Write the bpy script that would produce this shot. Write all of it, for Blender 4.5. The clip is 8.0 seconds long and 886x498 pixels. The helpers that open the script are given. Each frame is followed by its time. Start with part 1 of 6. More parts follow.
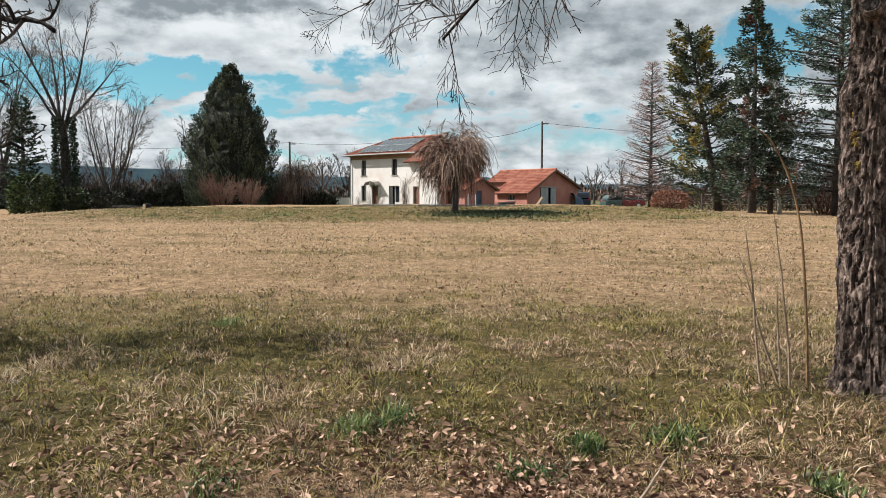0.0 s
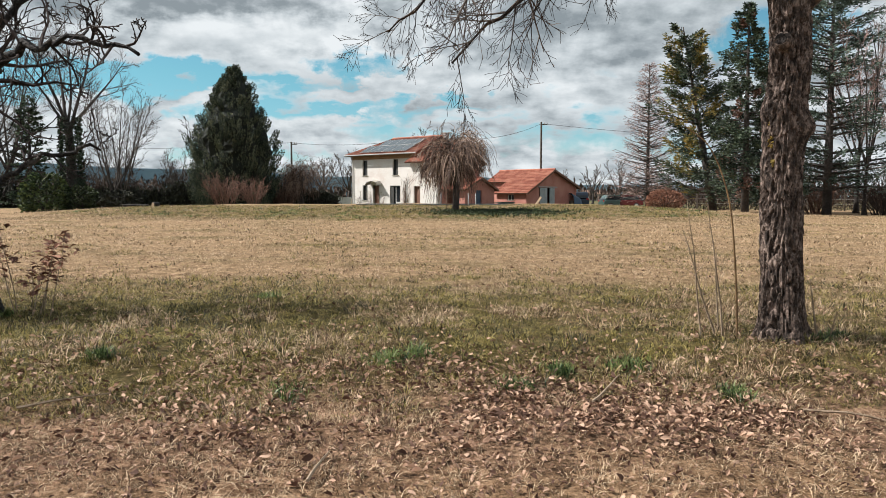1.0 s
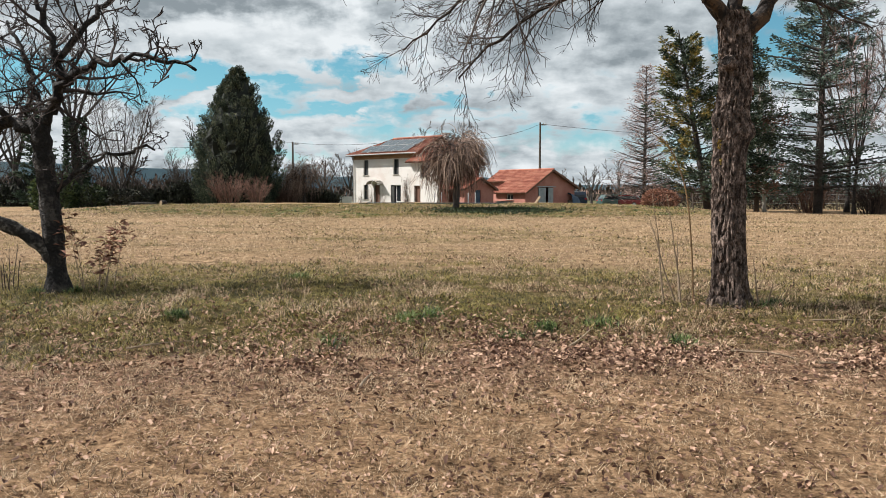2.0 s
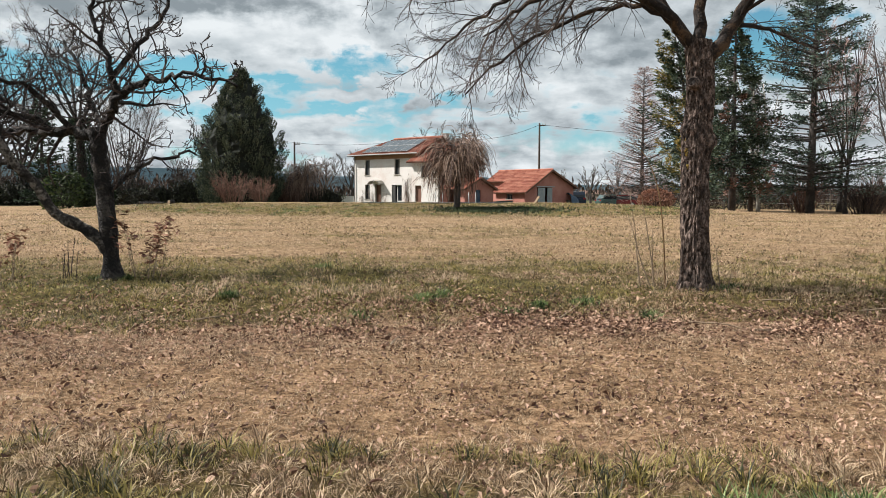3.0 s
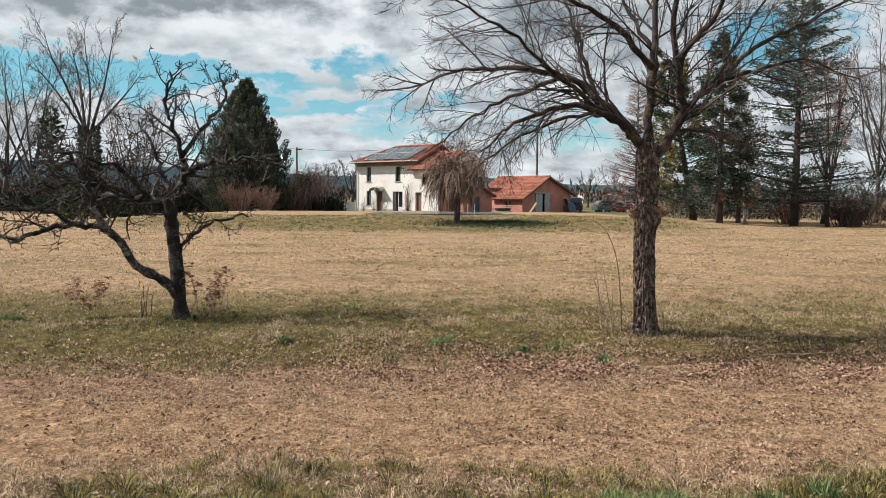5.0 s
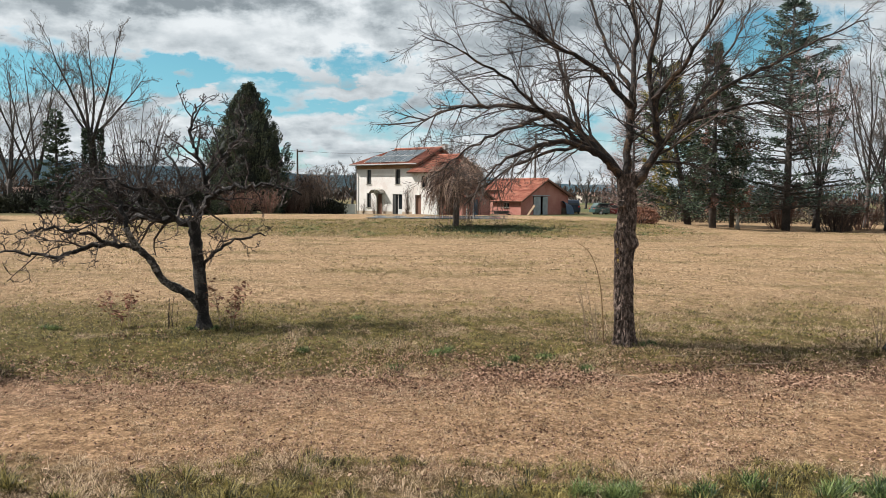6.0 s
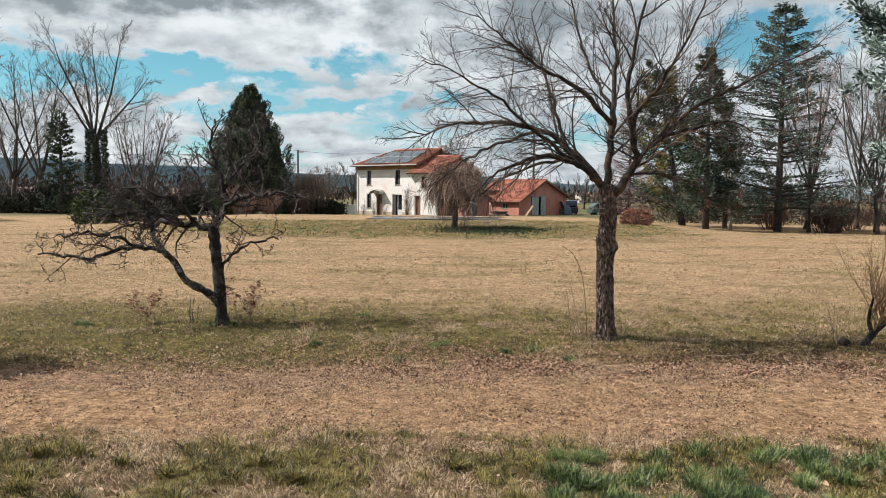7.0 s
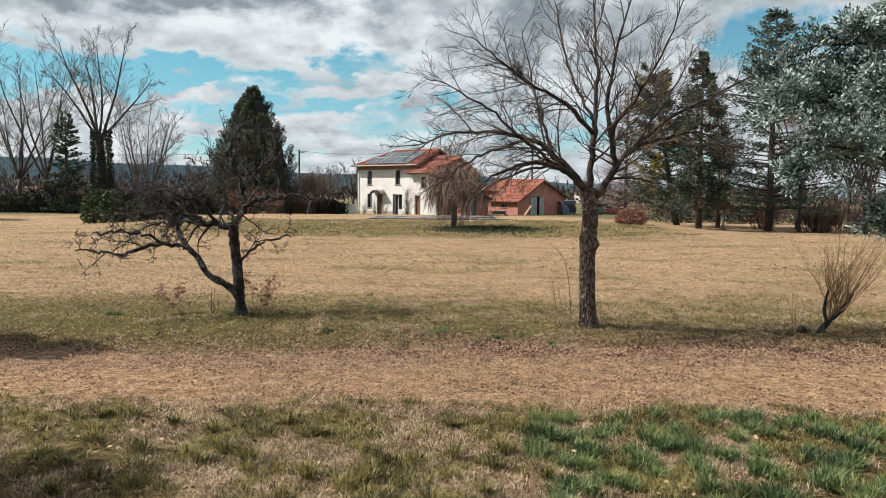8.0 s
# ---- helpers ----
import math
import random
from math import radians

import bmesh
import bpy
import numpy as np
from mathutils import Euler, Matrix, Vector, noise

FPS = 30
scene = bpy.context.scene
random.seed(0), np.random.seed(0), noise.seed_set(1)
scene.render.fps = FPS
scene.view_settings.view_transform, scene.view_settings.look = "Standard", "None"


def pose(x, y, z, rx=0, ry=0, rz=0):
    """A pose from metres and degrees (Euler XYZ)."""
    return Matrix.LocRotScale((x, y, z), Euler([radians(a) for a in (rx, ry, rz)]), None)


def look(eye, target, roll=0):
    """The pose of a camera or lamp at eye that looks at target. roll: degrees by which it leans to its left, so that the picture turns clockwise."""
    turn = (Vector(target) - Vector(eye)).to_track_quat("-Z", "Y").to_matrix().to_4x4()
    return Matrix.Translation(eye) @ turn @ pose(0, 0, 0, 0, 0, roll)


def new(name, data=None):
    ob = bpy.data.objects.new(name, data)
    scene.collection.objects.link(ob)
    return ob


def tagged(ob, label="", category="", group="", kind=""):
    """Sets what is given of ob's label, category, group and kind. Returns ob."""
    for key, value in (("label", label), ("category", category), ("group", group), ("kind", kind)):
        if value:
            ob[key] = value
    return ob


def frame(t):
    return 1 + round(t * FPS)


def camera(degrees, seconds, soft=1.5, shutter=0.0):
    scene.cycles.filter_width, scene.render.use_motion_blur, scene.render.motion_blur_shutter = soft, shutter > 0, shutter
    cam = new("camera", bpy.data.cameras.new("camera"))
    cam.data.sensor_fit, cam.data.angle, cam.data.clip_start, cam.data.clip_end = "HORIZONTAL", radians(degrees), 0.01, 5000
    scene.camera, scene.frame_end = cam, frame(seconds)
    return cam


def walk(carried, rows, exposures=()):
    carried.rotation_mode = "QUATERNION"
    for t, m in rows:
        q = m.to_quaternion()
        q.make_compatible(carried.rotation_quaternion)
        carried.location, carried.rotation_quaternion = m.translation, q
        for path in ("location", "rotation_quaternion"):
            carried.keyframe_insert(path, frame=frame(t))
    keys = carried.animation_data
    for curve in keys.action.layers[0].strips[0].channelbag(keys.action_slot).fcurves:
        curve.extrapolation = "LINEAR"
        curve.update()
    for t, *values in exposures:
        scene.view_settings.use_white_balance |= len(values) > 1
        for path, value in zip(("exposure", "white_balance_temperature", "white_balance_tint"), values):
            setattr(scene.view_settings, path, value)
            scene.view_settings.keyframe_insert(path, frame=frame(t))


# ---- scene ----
cam = camera(60.9, 8.0, 0.9)
METRES, EYE, TILT, LEAN, TURN = 8.0, 1.0, -3.9, 0.0, 0.0
ROWS = [
    (0.0, 0.0, 0.0, 0.0, -0.0, -0.0, 0.0),
    (0.5, -0.004, -0.0624, -0.0062, -0.02, 0.0, -0.05),
    (1.0, -0.0075, -0.1244, -0.0161, -0.03, 0.02, -0.06),
    (1.5, -0.0112, -0.1859, -0.0264, -0.06, 0.02, -0.09),
    (3.0, -0.0261, -0.3669, -0.0405, -0.12, 0.0, -0.19),
    (3.5, -0.0297, -0.4255, -0.0241, -0.14, -0.0, -0.24),
    (4.0, -0.0324, -0.483, -0.0063, -0.16, -0.02, -0.27),
    (4.5, -0.0348, -0.5401, 0.0136, -0.18, -0.03, -0.3),
    (6.0, -0.0394, -0.7171, 0.0637, -0.28, -0.07, -0.43),
    (6.5, -0.0391, -0.7741, 0.0711, -0.31, -0.1, -0.46),
    (7.0, -0.0388, -0.838, 0.07, -0.34, -0.11, -0.49),
    (7.5, -0.0386, -0.9057, 0.0681, -0.36, -0.13, -0.53),
    (8.0, -0.0377, -0.9801, 0.0654, -0.36, -0.15, -0.54),
]
walk(cam, [(t, pose(0, 0, EYE, TILT, LEAN, TURN) @ pose(METRES * x, METRES * y, METRES * z, 90 + pitch, roll, yaw)) for t, x, y, z, yaw, pitch, roll in ROWS])

# ---- light ----
SUN_EL, SUN_X, SUN_Y = 45.0, -1.0, 0.1
sun = new("sun", bpy.data.lights.new("sun", "SUN"))
sun.data.energy, sun.data.angle, sun.data.color = 5.0, radians(0.6), (1.0, 0.955, 0.90)
to_sun = Vector((SUN_X, SUN_Y, 0)).normalized() * math.cos(radians(SUN_EL)) + Vector((0, 0, math.sin(radians(SUN_EL))))
sun.matrix_world = look((-40, 20, 60), Vector((-40, 20, 60)) - to_sun)

world = bpy.data.worlds.new("sky")
scene.world = world
world.use_nodes = True
wn, wl = world.node_tree.nodes, world.node_tree.links
wn.clear()


def wnode(kind, **kw):
    n = wn.new(kind)
    for k, v in kw.items():
        n.inputs[k].default_value = v
    return n


def wmath(op, a, b=None, clamp=False):
    n = wn.new("ShaderNodeMath")
    n.operation, n.use_clamp = op, clamp
    for i, v in enumerate((a, b)):
        if v is None:
            continue
        if isinstance(v, (int, float)):
            n.inputs[i].default_value = v
        else:
            wl.new(v, n.inputs[i])
    return n.outputs[0]


w_tc = wn.new("ShaderNodeTexCoord")
w_sep = wn.new("ShaderNodeSeparateXYZ")
wl.new(w_tc.outputs["Generated"], w_sep.inputs[0])
wx, wy, wz = w_sep.outputs
w_sky = wn.new("ShaderNodeTexSky")
w_sky.sky_type, w_sky.sun_disc = "NISHITA", False
w_sky.sun_elevation, w_sky.sun_rotation = radians(SUN_EL), math.atan2(to_sun.x, to_sun.y)
w_sky.air_density, w_sky.dust_density = 1.0, 0.3
w_tint = wn.new("ShaderNodeMix")
w_tint.data_type, w_tint.blend_type = "RGBA", "MULTIPLY"
w_tint.inputs[0].default_value = 1.0
wl.new(w_sky.outputs[0], w_tint.inputs[6])
w_low = wn.new("ShaderNodeMix")
w_low.data_type = "RGBA"
w_low.inputs[6].default_value, w_low.inputs[7].default_value = (0.72, 0.98, 1.22, 1), (0.64, 1.10, 1.06, 1)
wl.new(wmath("MULTIPLY", wz, 6.5, True), w_low.inputs[0])
wl.new(w_low.outputs[2], w_tint.inputs[7])
# flat cloud sheet seen in perspective
w_den = wmath("ADD", wmath("MAXIMUM", wz, 0.0), 0.30)
w_comb = wn.new("ShaderNodeCombineXYZ")
wl.new(wmath("DIVIDE", wx, w_den), w_comb.inputs[0])
wl.new(wmath("DIVIDE", wy, w_den), w_comb.inputs[1])
w_n1 = wnode("ShaderNodeTexNoise", Scale=3.1, Detail=10.0, Roughness=0.56, Distortion=0.15)
w_n2 = wnode("ShaderNodeTexNoise", Scale=6.5, Detail=9.0, Roughness=0.55)
w_n3 = wnode("ShaderNodeTexNoise", Scale=16.0, Detail=8.0, Roughness=0.62)
w_off = wn.new("ShaderNodeVectorMath")
w_off.operation = "ADD"
w_off.inputs[1].default_value = (3.1, 0.35, 1.7)
wl.new(w_comb.outputs[0], w_off.inputs[0])
wl.new(w_comb.outputs[0], w_n1.inputs["Vector"])
wl.new(w_off.outputs[0], w_n2.inputs["Vector"])
# ragged edges: the breaks are looked up at a shaken direction
w_wob = wmath("MULTIPLY", wmath("SUBTRACT", w_n3.outputs[0], 0.5), 0.30)
w_wob2 = wmath("MULTIPLY", wmath("SUBTRACT", w_n2.outputs[0], 0.5), 0.10)
w_az = wmath("ADD", wmath("DIVIDE", wx, wmath("MAXIMUM", wy, 0.05)), w_wob)
w_up = wmath("ADD", wmath("DIVIDE", wz, wmath("MAXIMUM", wy, 0.05)), wmath("ADD", wmath("MULTIPLY", w_wob, 0.16), w_wob2))


def blotches(total, spots):
    """Soft spots: azimuth (x/y), height (z/y), half sizes, strength."""
    for a, b, ra, rb, k in spots:
        da, db = wmath("DIVIDE", wmath("SUBTRACT", w_az, a), ra), wmath("DIVIDE", wmath("SUBTRACT", w_up, b), rb)
        d2 = wmath("ADD", wmath("MULTIPLY", da, da), wmath("MULTIPLY", db, db))
        total = wmath("ADD", total, wmath("MULTIPLY", wmath("DIVIDE", 1.0, wmath("ADD", 1.0, wmath("MULTIPLY", d2, d2))), k))
    return total


w_cover = wmath("ADD", wmath("MULTIPLY", wmath("SUBTRACT", w_n1.outputs[0], 0.5), 0.55), 0.64)
w_cover = wmath("ADD", w_cover, wmath("MULTIPLY", wmath("SUBTRACT", w_n2.outputs[0], 0.5), 0.30))
w_cover = blotches(w_cover, [(-0.42, 0.150, 0.17, 0.026, -0.34), (-0.10, 0.165, 0.035, 0.022, -0.22), (-0.17, 0.150, 0.10, 0.010, -0.14), (-0.055, 0.185, 0.03, 0.012, -0.12), (-0.20, 0.108, 0.16, 0.012, -0.24), (-0.03, 0.125, 0.12, 0.010, -0.22), (0.05, 0.085, 0.20, 0.018, -0.17),
                             (-0.62, 0.165, 0.14, 0.03, -0.3), (0.44, 0.20, 0.07, 0.05, -0.3), (0.30, 0.06, 0.14, 0.02, -0.16), (-0.24, 0.055, 0.08, 0.014, -0.2), (-0.30, 0.060, 0.06, 0.018, -0.16),
                             (-0.32, 0.128, 0.035, 0.010, 0.26), (-0.48, 0.118, 0.05, 0.022, 0.25), (-0.10, 0.140, 0.06, 0.011, 0.22), (-0.13, 0.102, 0.07, 0.008, 0.22)])
w_ramp = wn.new("ShaderNodeValToRGB")
w_ramp.color_ramp.elements[0].position, w_ramp.color_ramp.elements[1].position = 0.38, 0.54
wl.new(w_cover, w_ramp.inputs[0])
# bright tops and edges, grey undersides
w_shade = wn.new("ShaderNodeValToRGB")
e = w_shade.color_ramp.elements
e[0].position, e[0].color = 0.36, (0.83, 0.875, 0.90, 1)
e[1].position, e[1].color = 0.70, (0.27, 0.315, 0.345, 1)
m = e.new(0.52)
m.color = (0.57, 0.625, 0.66, 1)
w_dark = wmath("ADD", wmath("MULTIPLY", w_n2.outputs[0], 0.75), wmath("ADD", wmath("MULTIPLY", w_n3.outputs[0], 0.35), wmath("MULTIPLY", w_n1.outputs[0], 0.25)))
w_dark = wmath("ADD", wmath("SUBTRACT", w_dark, 0.175), wmath("MULTIPLY", wx, 0.06))
w_dark = blotches(w_dark, [(-0.32, 0.265, 0.22, 0.035, 0.19), (0.14, 0.23, 0.20, 0.05, 0.10), (-0.55, 0.24, 0.12, 0.03, 0.10), (-0.12, 0.185, 0.10, 0.02, -0.12), (-0.20, 0.225, 0.22, 0.018, -0.10), (0.40, 0.30, 0.2, 0.06, 0.06)])
wl.new(w_dark, w_shade.inputs[0])
w_bg1, w_bg2 = wnode("ShaderNodeBackground", Strength=0.0585), wnode("ShaderNodeBackground", Strength=0.585)
wl.new(w_tint.outputs[2], w_bg1.inputs[0])
wl.new(w_shade.outputs[0], w_bg2.inputs[0])
w_mix, w_out = wn.new("ShaderNodeMixShader"), wn.new("ShaderNodeOutputWorld")
wl.new(w_ramp.outputs[0], w_mix.inputs[0])
wl.new(w_bg1.outputs[0], w_mix.inputs[1])
wl.new(w_bg2.outputs[0], w_mix.inputs[2])
wl.new(w_mix.outputs[0], w_out.inputs[0])
scene.view_settings.exposure = 0.8

# ---- materials ----


def mat(name, c1, c2, scale=6.0, rough=0.85, bump=0.3, c3=None, fine=8.0, island=0.0, stretch=(1, 1, 1), metal=0.0, depth=0.02, through_light=0.0):
    """A surface mottled at two scales; island: how far loose pieces differ in brightness."""
    m = bpy.data.materials.new(name)
    m.use_nodes = True
    c1, c2, c3 = (tuple(v * 0.68 for v in c) if c else None for c in (c1, c2, c3))
    nd, ln = m.node_tree.nodes, m.node_tree.links
    b = nd["Principled BSDF"]
    b.inputs["Roughness"].default_value, b.inputs["Metallic"].default_value = rough, metal
    tc, mp = nd.new("ShaderNodeTexCoord"), nd.new("ShaderNodeMapping")
    mp.inputs["Scale"].default_value = stretch
    ln.new(tc.outputs["Object"], mp.inputs[0])
    big, small = nd.new("ShaderNodeTexNoise"), nd.new("ShaderNodeTexNoise")
    big.inputs["Scale"].default_value, small.inputs["Scale"].default_value = scale, scale * fine
    big.inputs["Detail"].default_value, small.inputs["Detail"].default_value = 4, 6
    for t in (big, small):
        ln.new(mp.outputs[0], t.inputs["Vector"])
    r = nd.new("ShaderNodeValToRGB")
    r.color_ramp.elements[0].position, r.color_ramp.elements[0].color = 0.34, (*c1, 1)
    r.color_ramp.elements[1].position, r.color_ramp.elements[1].color = 0.66, (*c2, 1)
    if c3:
        x = r.color_ramp.elements.new(0.5)
        x.color = (*c3, 1)
    add = nd.new("ShaderNodeMath")
    add.operation = "MULTIPLY_ADD"
    add.inputs[1].default_value = 0.45
    sub = nd.new("ShaderNodeMath")
    sub.operation = "SUBTRACT"
    sub.inputs[1].default_value = 0.225
    ln.new(small.outputs[0], add.inputs[0])
    ln.new(big.outputs[0], add.inputs[2])
    ln.new(add.outputs[0], sub.inputs[0])
    out = sub.outputs[0]
    if island:
        geo, oi = nd.new("ShaderNodeNewGeometry"), nd.new("ShaderNodeMath")
        oi.operation = "MULTIPLY_ADD"
        oi.inputs[1].default_value = island
        half = nd.new("ShaderNodeMath")
        half.operation = "SUBTRACT"
        half.inputs[1].default_value = island / 2
        ln.new(geo.outputs["Random Per Island"], oi.inputs[0])
        ln.new(out, oi.inputs[2])
        ln.new(oi.outputs[0], half.inputs[0])
        out = half.outputs[0]
    ln.new(out, r.inputs[0])
    ln.new(r.outputs[0], b.inputs["Base Color"])
    if bump:
        bp = nd.new("ShaderNodeBump")
        bp.inputs["Strength"].default_value, bp.inputs["Distance"].default_value = bump, depth
        ln.new(small.outputs[0], bp.inputs["Height"])
        ln.new(bp.outputs[0], b.inputs["Normal"])
    if through_light:
        tr, mx = nd.new("ShaderNodeBsdfTranslucent"), nd.new("ShaderNodeMixShader")
        mx.inputs[0].default_value = through_light
        ln.new(r.outputs[0], tr.inputs[0])
        ln.new(b.outputs[0], mx.inputs[1])
        ln.new(tr.outputs[0], mx.inputs[2])
        ln.new(mx.outputs[0], nd["Material Output"].inputs[0])
    return m


BARK = mat("ridged_bark", (0.036, 0.025, 0.020), (0.36, 0.27, 0.228), 26, 0.95, 0.6, (0.115, 0.080, 0.064), 4, stretch=(1, 1, 0.6), depth=0.02)
LIMB = mat("branch_bark", (0.010, 0.007, 0.006), (0.15, 0.090, 0.05), 9, 0.9, 0.8, (0.030, 0.020, 0.016), 6)
LICHEN = mat("lichen", (0.42, 0.27, 0.04), (0.55, 0.42, 0.12), 30, 0.95, 0.8)
TWIG = mat("twig_bark", (0.016, 0.011, 0.010), (0.095, 0.064, 0.048), 3, 0.85, 0.0, island=0.4)
APPLE = mat("old_apple_bark", (0.010, 0.008, 0.008), (0.11, 0.095, 0.085), 7, 0.95, 1.0, (0.020, 0.017, 0.016), 6, depth=0.04)
APPLE_PALE = mat("lichened_apple_bark", (0.015, 0.013, 0.012), (0.30, 0.27, 0.24), 9, 0.95, 1.0, (0.07, 0.06, 0.053), 4, depth=0.04)
APPLE_TWIG = mat("apple_twig", (0.014, 0.010, 0.010), (0.085, 0.062, 0.056), 3, 0.9, 0.0, island=0.4)
FAR_BARK = mat("far_bark", (0.04, 0.035, 0.032), (0.12, 0.10, 0.09), 1.2, 0.9, 0.5)
FAR_TWIG = mat("far_twig", (0.075, 0.062, 0.055), (0.17, 0.14, 0.12), 0.4, 0.9, 0.0, island=0.5)
RED_TWIG = mat("reddish_twig", (0.11, 0.055, 0.040), (0.29, 0.16, 0.115), 0.6, 0.9, 0.0, island=0.5)
PINK_TWIG = mat("pinkish_dead_twig", (0.22, 0.13, 0.115), (0.58, 0.41, 0.37), 0.6, 0.9, 0.0, island=0.5)
WEEP_TWIG = mat("tawny_hanging_twig", (0.085, 0.050, 0.038), (0.42, 0.29, 0.22), 0.9, 0.85, 0.0, (0.21, 0.135, 0.10), island=0.8)
STEM = mat("orange_stem", (0.15, 0.085, 0.04), (0.33, 0.2, 0.09), 9, 0.8, 0.3, island=0.4)
DEAD_STEM = mat("straw_stem", (0.24, 0.17, 0.11), (0.45, 0.34, 0.24), 14, 0.85, 0.3, island=0.3)
THUJA = mat("thuja_scale", (0.016, 0.030, 0.021), (0.20, 0.22, 0.13), 0.9, 0.8, 0.0, (0.065, 0.095, 0.062), 5, island=0.4, through_light=0.08)
# near black, so the shade between the fans is in the colour
THUJA_SHADE = mat("thuja_inner_shade", (0.006, 0.010, 0.006), (0.014, 0.02, 0.012), 2, 0.95, 0.3)
SPRUCE = mat("spruce_needle", (0.014, 0.030, 0.019), (0.105, 0.150, 0.088), 0.5, 0.8, 0.0, island=0.5, through_light=0.12)
PINE = mat("pine_needle", (0.06, 0.085, 0.025), (0.42, 0.29, 0.07), 0.35, 0.75, 0.0, (0.19, 0.185, 0.05), 3, island=0.4, through_light=0.15)
CEDAR = mat("cedar_needle", (0.035, 0.064, 0.050), (0.175, 0.245, 0.195), 0.5, 0.8, 0.0, island=0.5, through_light=0.12)
BLUE_FIR = mat("blue_green_needle", (0.035, 0.062, 0.052), (0.54, 0.65, 0.59), 3.0, 0.7, 0.0, (0.20, 0.275, 0.245), 4, island=0.45, through_light=0.1)
LAUREL = mat("laurel_leaf", (0.015, 0.035, 0.01), (0.12, 0.17, 0.055), 0.8, 0.72, 0.0, island=0.6, through_light=0.1)
HEDGE = mat("bare_hedge_twig", (0.028, 0.020, 0.017), (0.105, 0.070, 0.053), 0.2, 0.95, 0.0, island=0.5)
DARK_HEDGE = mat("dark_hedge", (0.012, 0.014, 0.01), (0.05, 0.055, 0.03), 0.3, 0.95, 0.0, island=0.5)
RUSSET = mat("russet_leaf", (0.16, 0.065, 0.04), (0.46, 0.23, 0.15), 2, 0.85, 0.0, island=0.5, through_light=0.2)
DRY_LEAF = mat("dry_fallen_leaf", (0.12, 0.058, 0.036), (0.72, 0.48, 0.345), 1.0, 0.85, 0.2, (0.37, 0.215, 0.138), 12, island=0.85, through_light=0.2)
STRAW = mat("straw_blade", (0.13, 0.075, 0.034), (0.84, 0.635, 0.425), 2.4, 0.7, 0.0, (0.45, 0.308, 0.178), 5, island=0.95, through_light=0.28)
GREEN = mat("green_blade", (0.030, 0.031, 0.006), (0.46, 0.375, 0.120), 2.4, 0.65, 0.0, (0.160, 0.138, 0.030), 5, island=0.75, through_light=0.28)
LUSH = mat("lush_blade", (0.016, 0.045, 0.010), (0.30, 0.38, 0.13), 2.4, 0.5, 0.0, (0.090, 0.155, 0.036), 5, island=0.55, through_light=0.3)
# dark leaf green with shade in it, for ivy and the laurel's neighbour
SHADE_LEAF = mat("shade_dark_leaf", (0.012, 0.026, 0.008), (0.07, 0.10, 0.03), 1.5, 0.85, 0.0, island=0.6)
WALL = mat("cream_render", (0.86, 0.77, 0.71), (0.98, 0.94, 0.90), 0.5, 0.92, 0.15, (0.95, 0.905, 0.86), 14)
BAND = mat("ochre_eaves", (0.42, 0.23, 0.12), (0.55, 0.33, 0.19), 0.8, 0.9, 0.1)
PINK = mat("pink_render", (0.46, 0.18, 0.14), (0.62, 0.29, 0.23), 0.6, 0.92, 0.2, (0.55, 0.235, 0.185), 12)
PLINTH = mat("stained_plinth", (0.50, 0.38, 0.28), (0.66, 0.55, 0.43), 0.9, 0.95, 0.2)
TILE = mat("clay_tile", (0.32, 0.095, 0.06), (0.58, 0.25, 0.17), 1.2, 0.85, 0.3, (0.46, 0.165, 0.105), 8)
OLD_TILE = mat("weathered_clay_tile", (0.26, 0.09, 0.065), (0.52, 0.25, 0.18), 1.2, 0.9, 0.3, (0.40, 0.16, 0.11), 8)
PANEL = mat("solar_glass", (0.05, 0.07, 0.085), (0.075, 0.095, 0.11), 1, 0.25, 0.0)
ALU = mat("pale_metal", (0.45, 0.46, 0.46), (0.58, 0.58, 0.57), 3, 0.4, 0.05, metal=0.6)
WOOD = mat("brown_door", (0.17, 0.075, 0.05), (0.27, 0.13, 0.085), 3, 0.7, 0.2, stretch=(1, 1, 0.15))
SHUTTER = mat("dark_shutter", (0.035, 0.037, 0.036), (0.075, 0.075, 0.07), 3, 0.7, 0.1)
GREY_DOOR = mat("grey_blue_door", (0.38, 0.42, 0.43), (0.50, 0.54, 0.55), 2, 0.75, 0.1)
TARP = mat("blue_tarp", (0.035, 0.08, 0.14), (0.07, 0.13, 0.21), 1.5, 0.6, 0.4)
WHITE = mat("white_paint", (0.66, 0.66, 0.64), (0.8, 0.8, 0.78), 2, 0.6, 0.05)
GLASS = mat("dark_window_glass", (0.02, 0.025, 0.03), (0.035, 0.04, 0.045), 1, 0.06, 0.0)
POLE_WOOD = mat("weathered_pole", (0.08, 0.065, 0.052), (0.15, 0.125, 0.10), 2, 0.9, 0.2, stretch=(1, 1, 0.1))
BLACK = mat("black_rubber", (0.012, 0.012, 0.012), (0.03, 0.03, 0.03), 4, 0.8, 0.0)
CAR_GREEN = mat("dark_green_car_paint", (0.06, 0.11, 0.10), (0.085, 0.14, 0.13), 1, 0.2, 0.0)
CAR_RED = mat("dark_red_car_paint", (0.10, 0.014, 0.014), (0.14, 0.02, 0.02), 1, 0.2, 0.0)
CAR_BLUE = mat("dark_blue_car_paint", (0.02, 0.035, 0.065), (0.03, 0.05, 0.09), 1, 0.2, 0.0)
LAMP_RED = mat("tail_lamp", (0.4, 0.02, 0.02), (0.5, 0.03, 0.03), 3, 0.2, 0.0)
STONE = mat("pale_stone", (0.38, 0.35, 0.30), (0.58, 0.54, 0.47), 3, 0.9, 0.3)
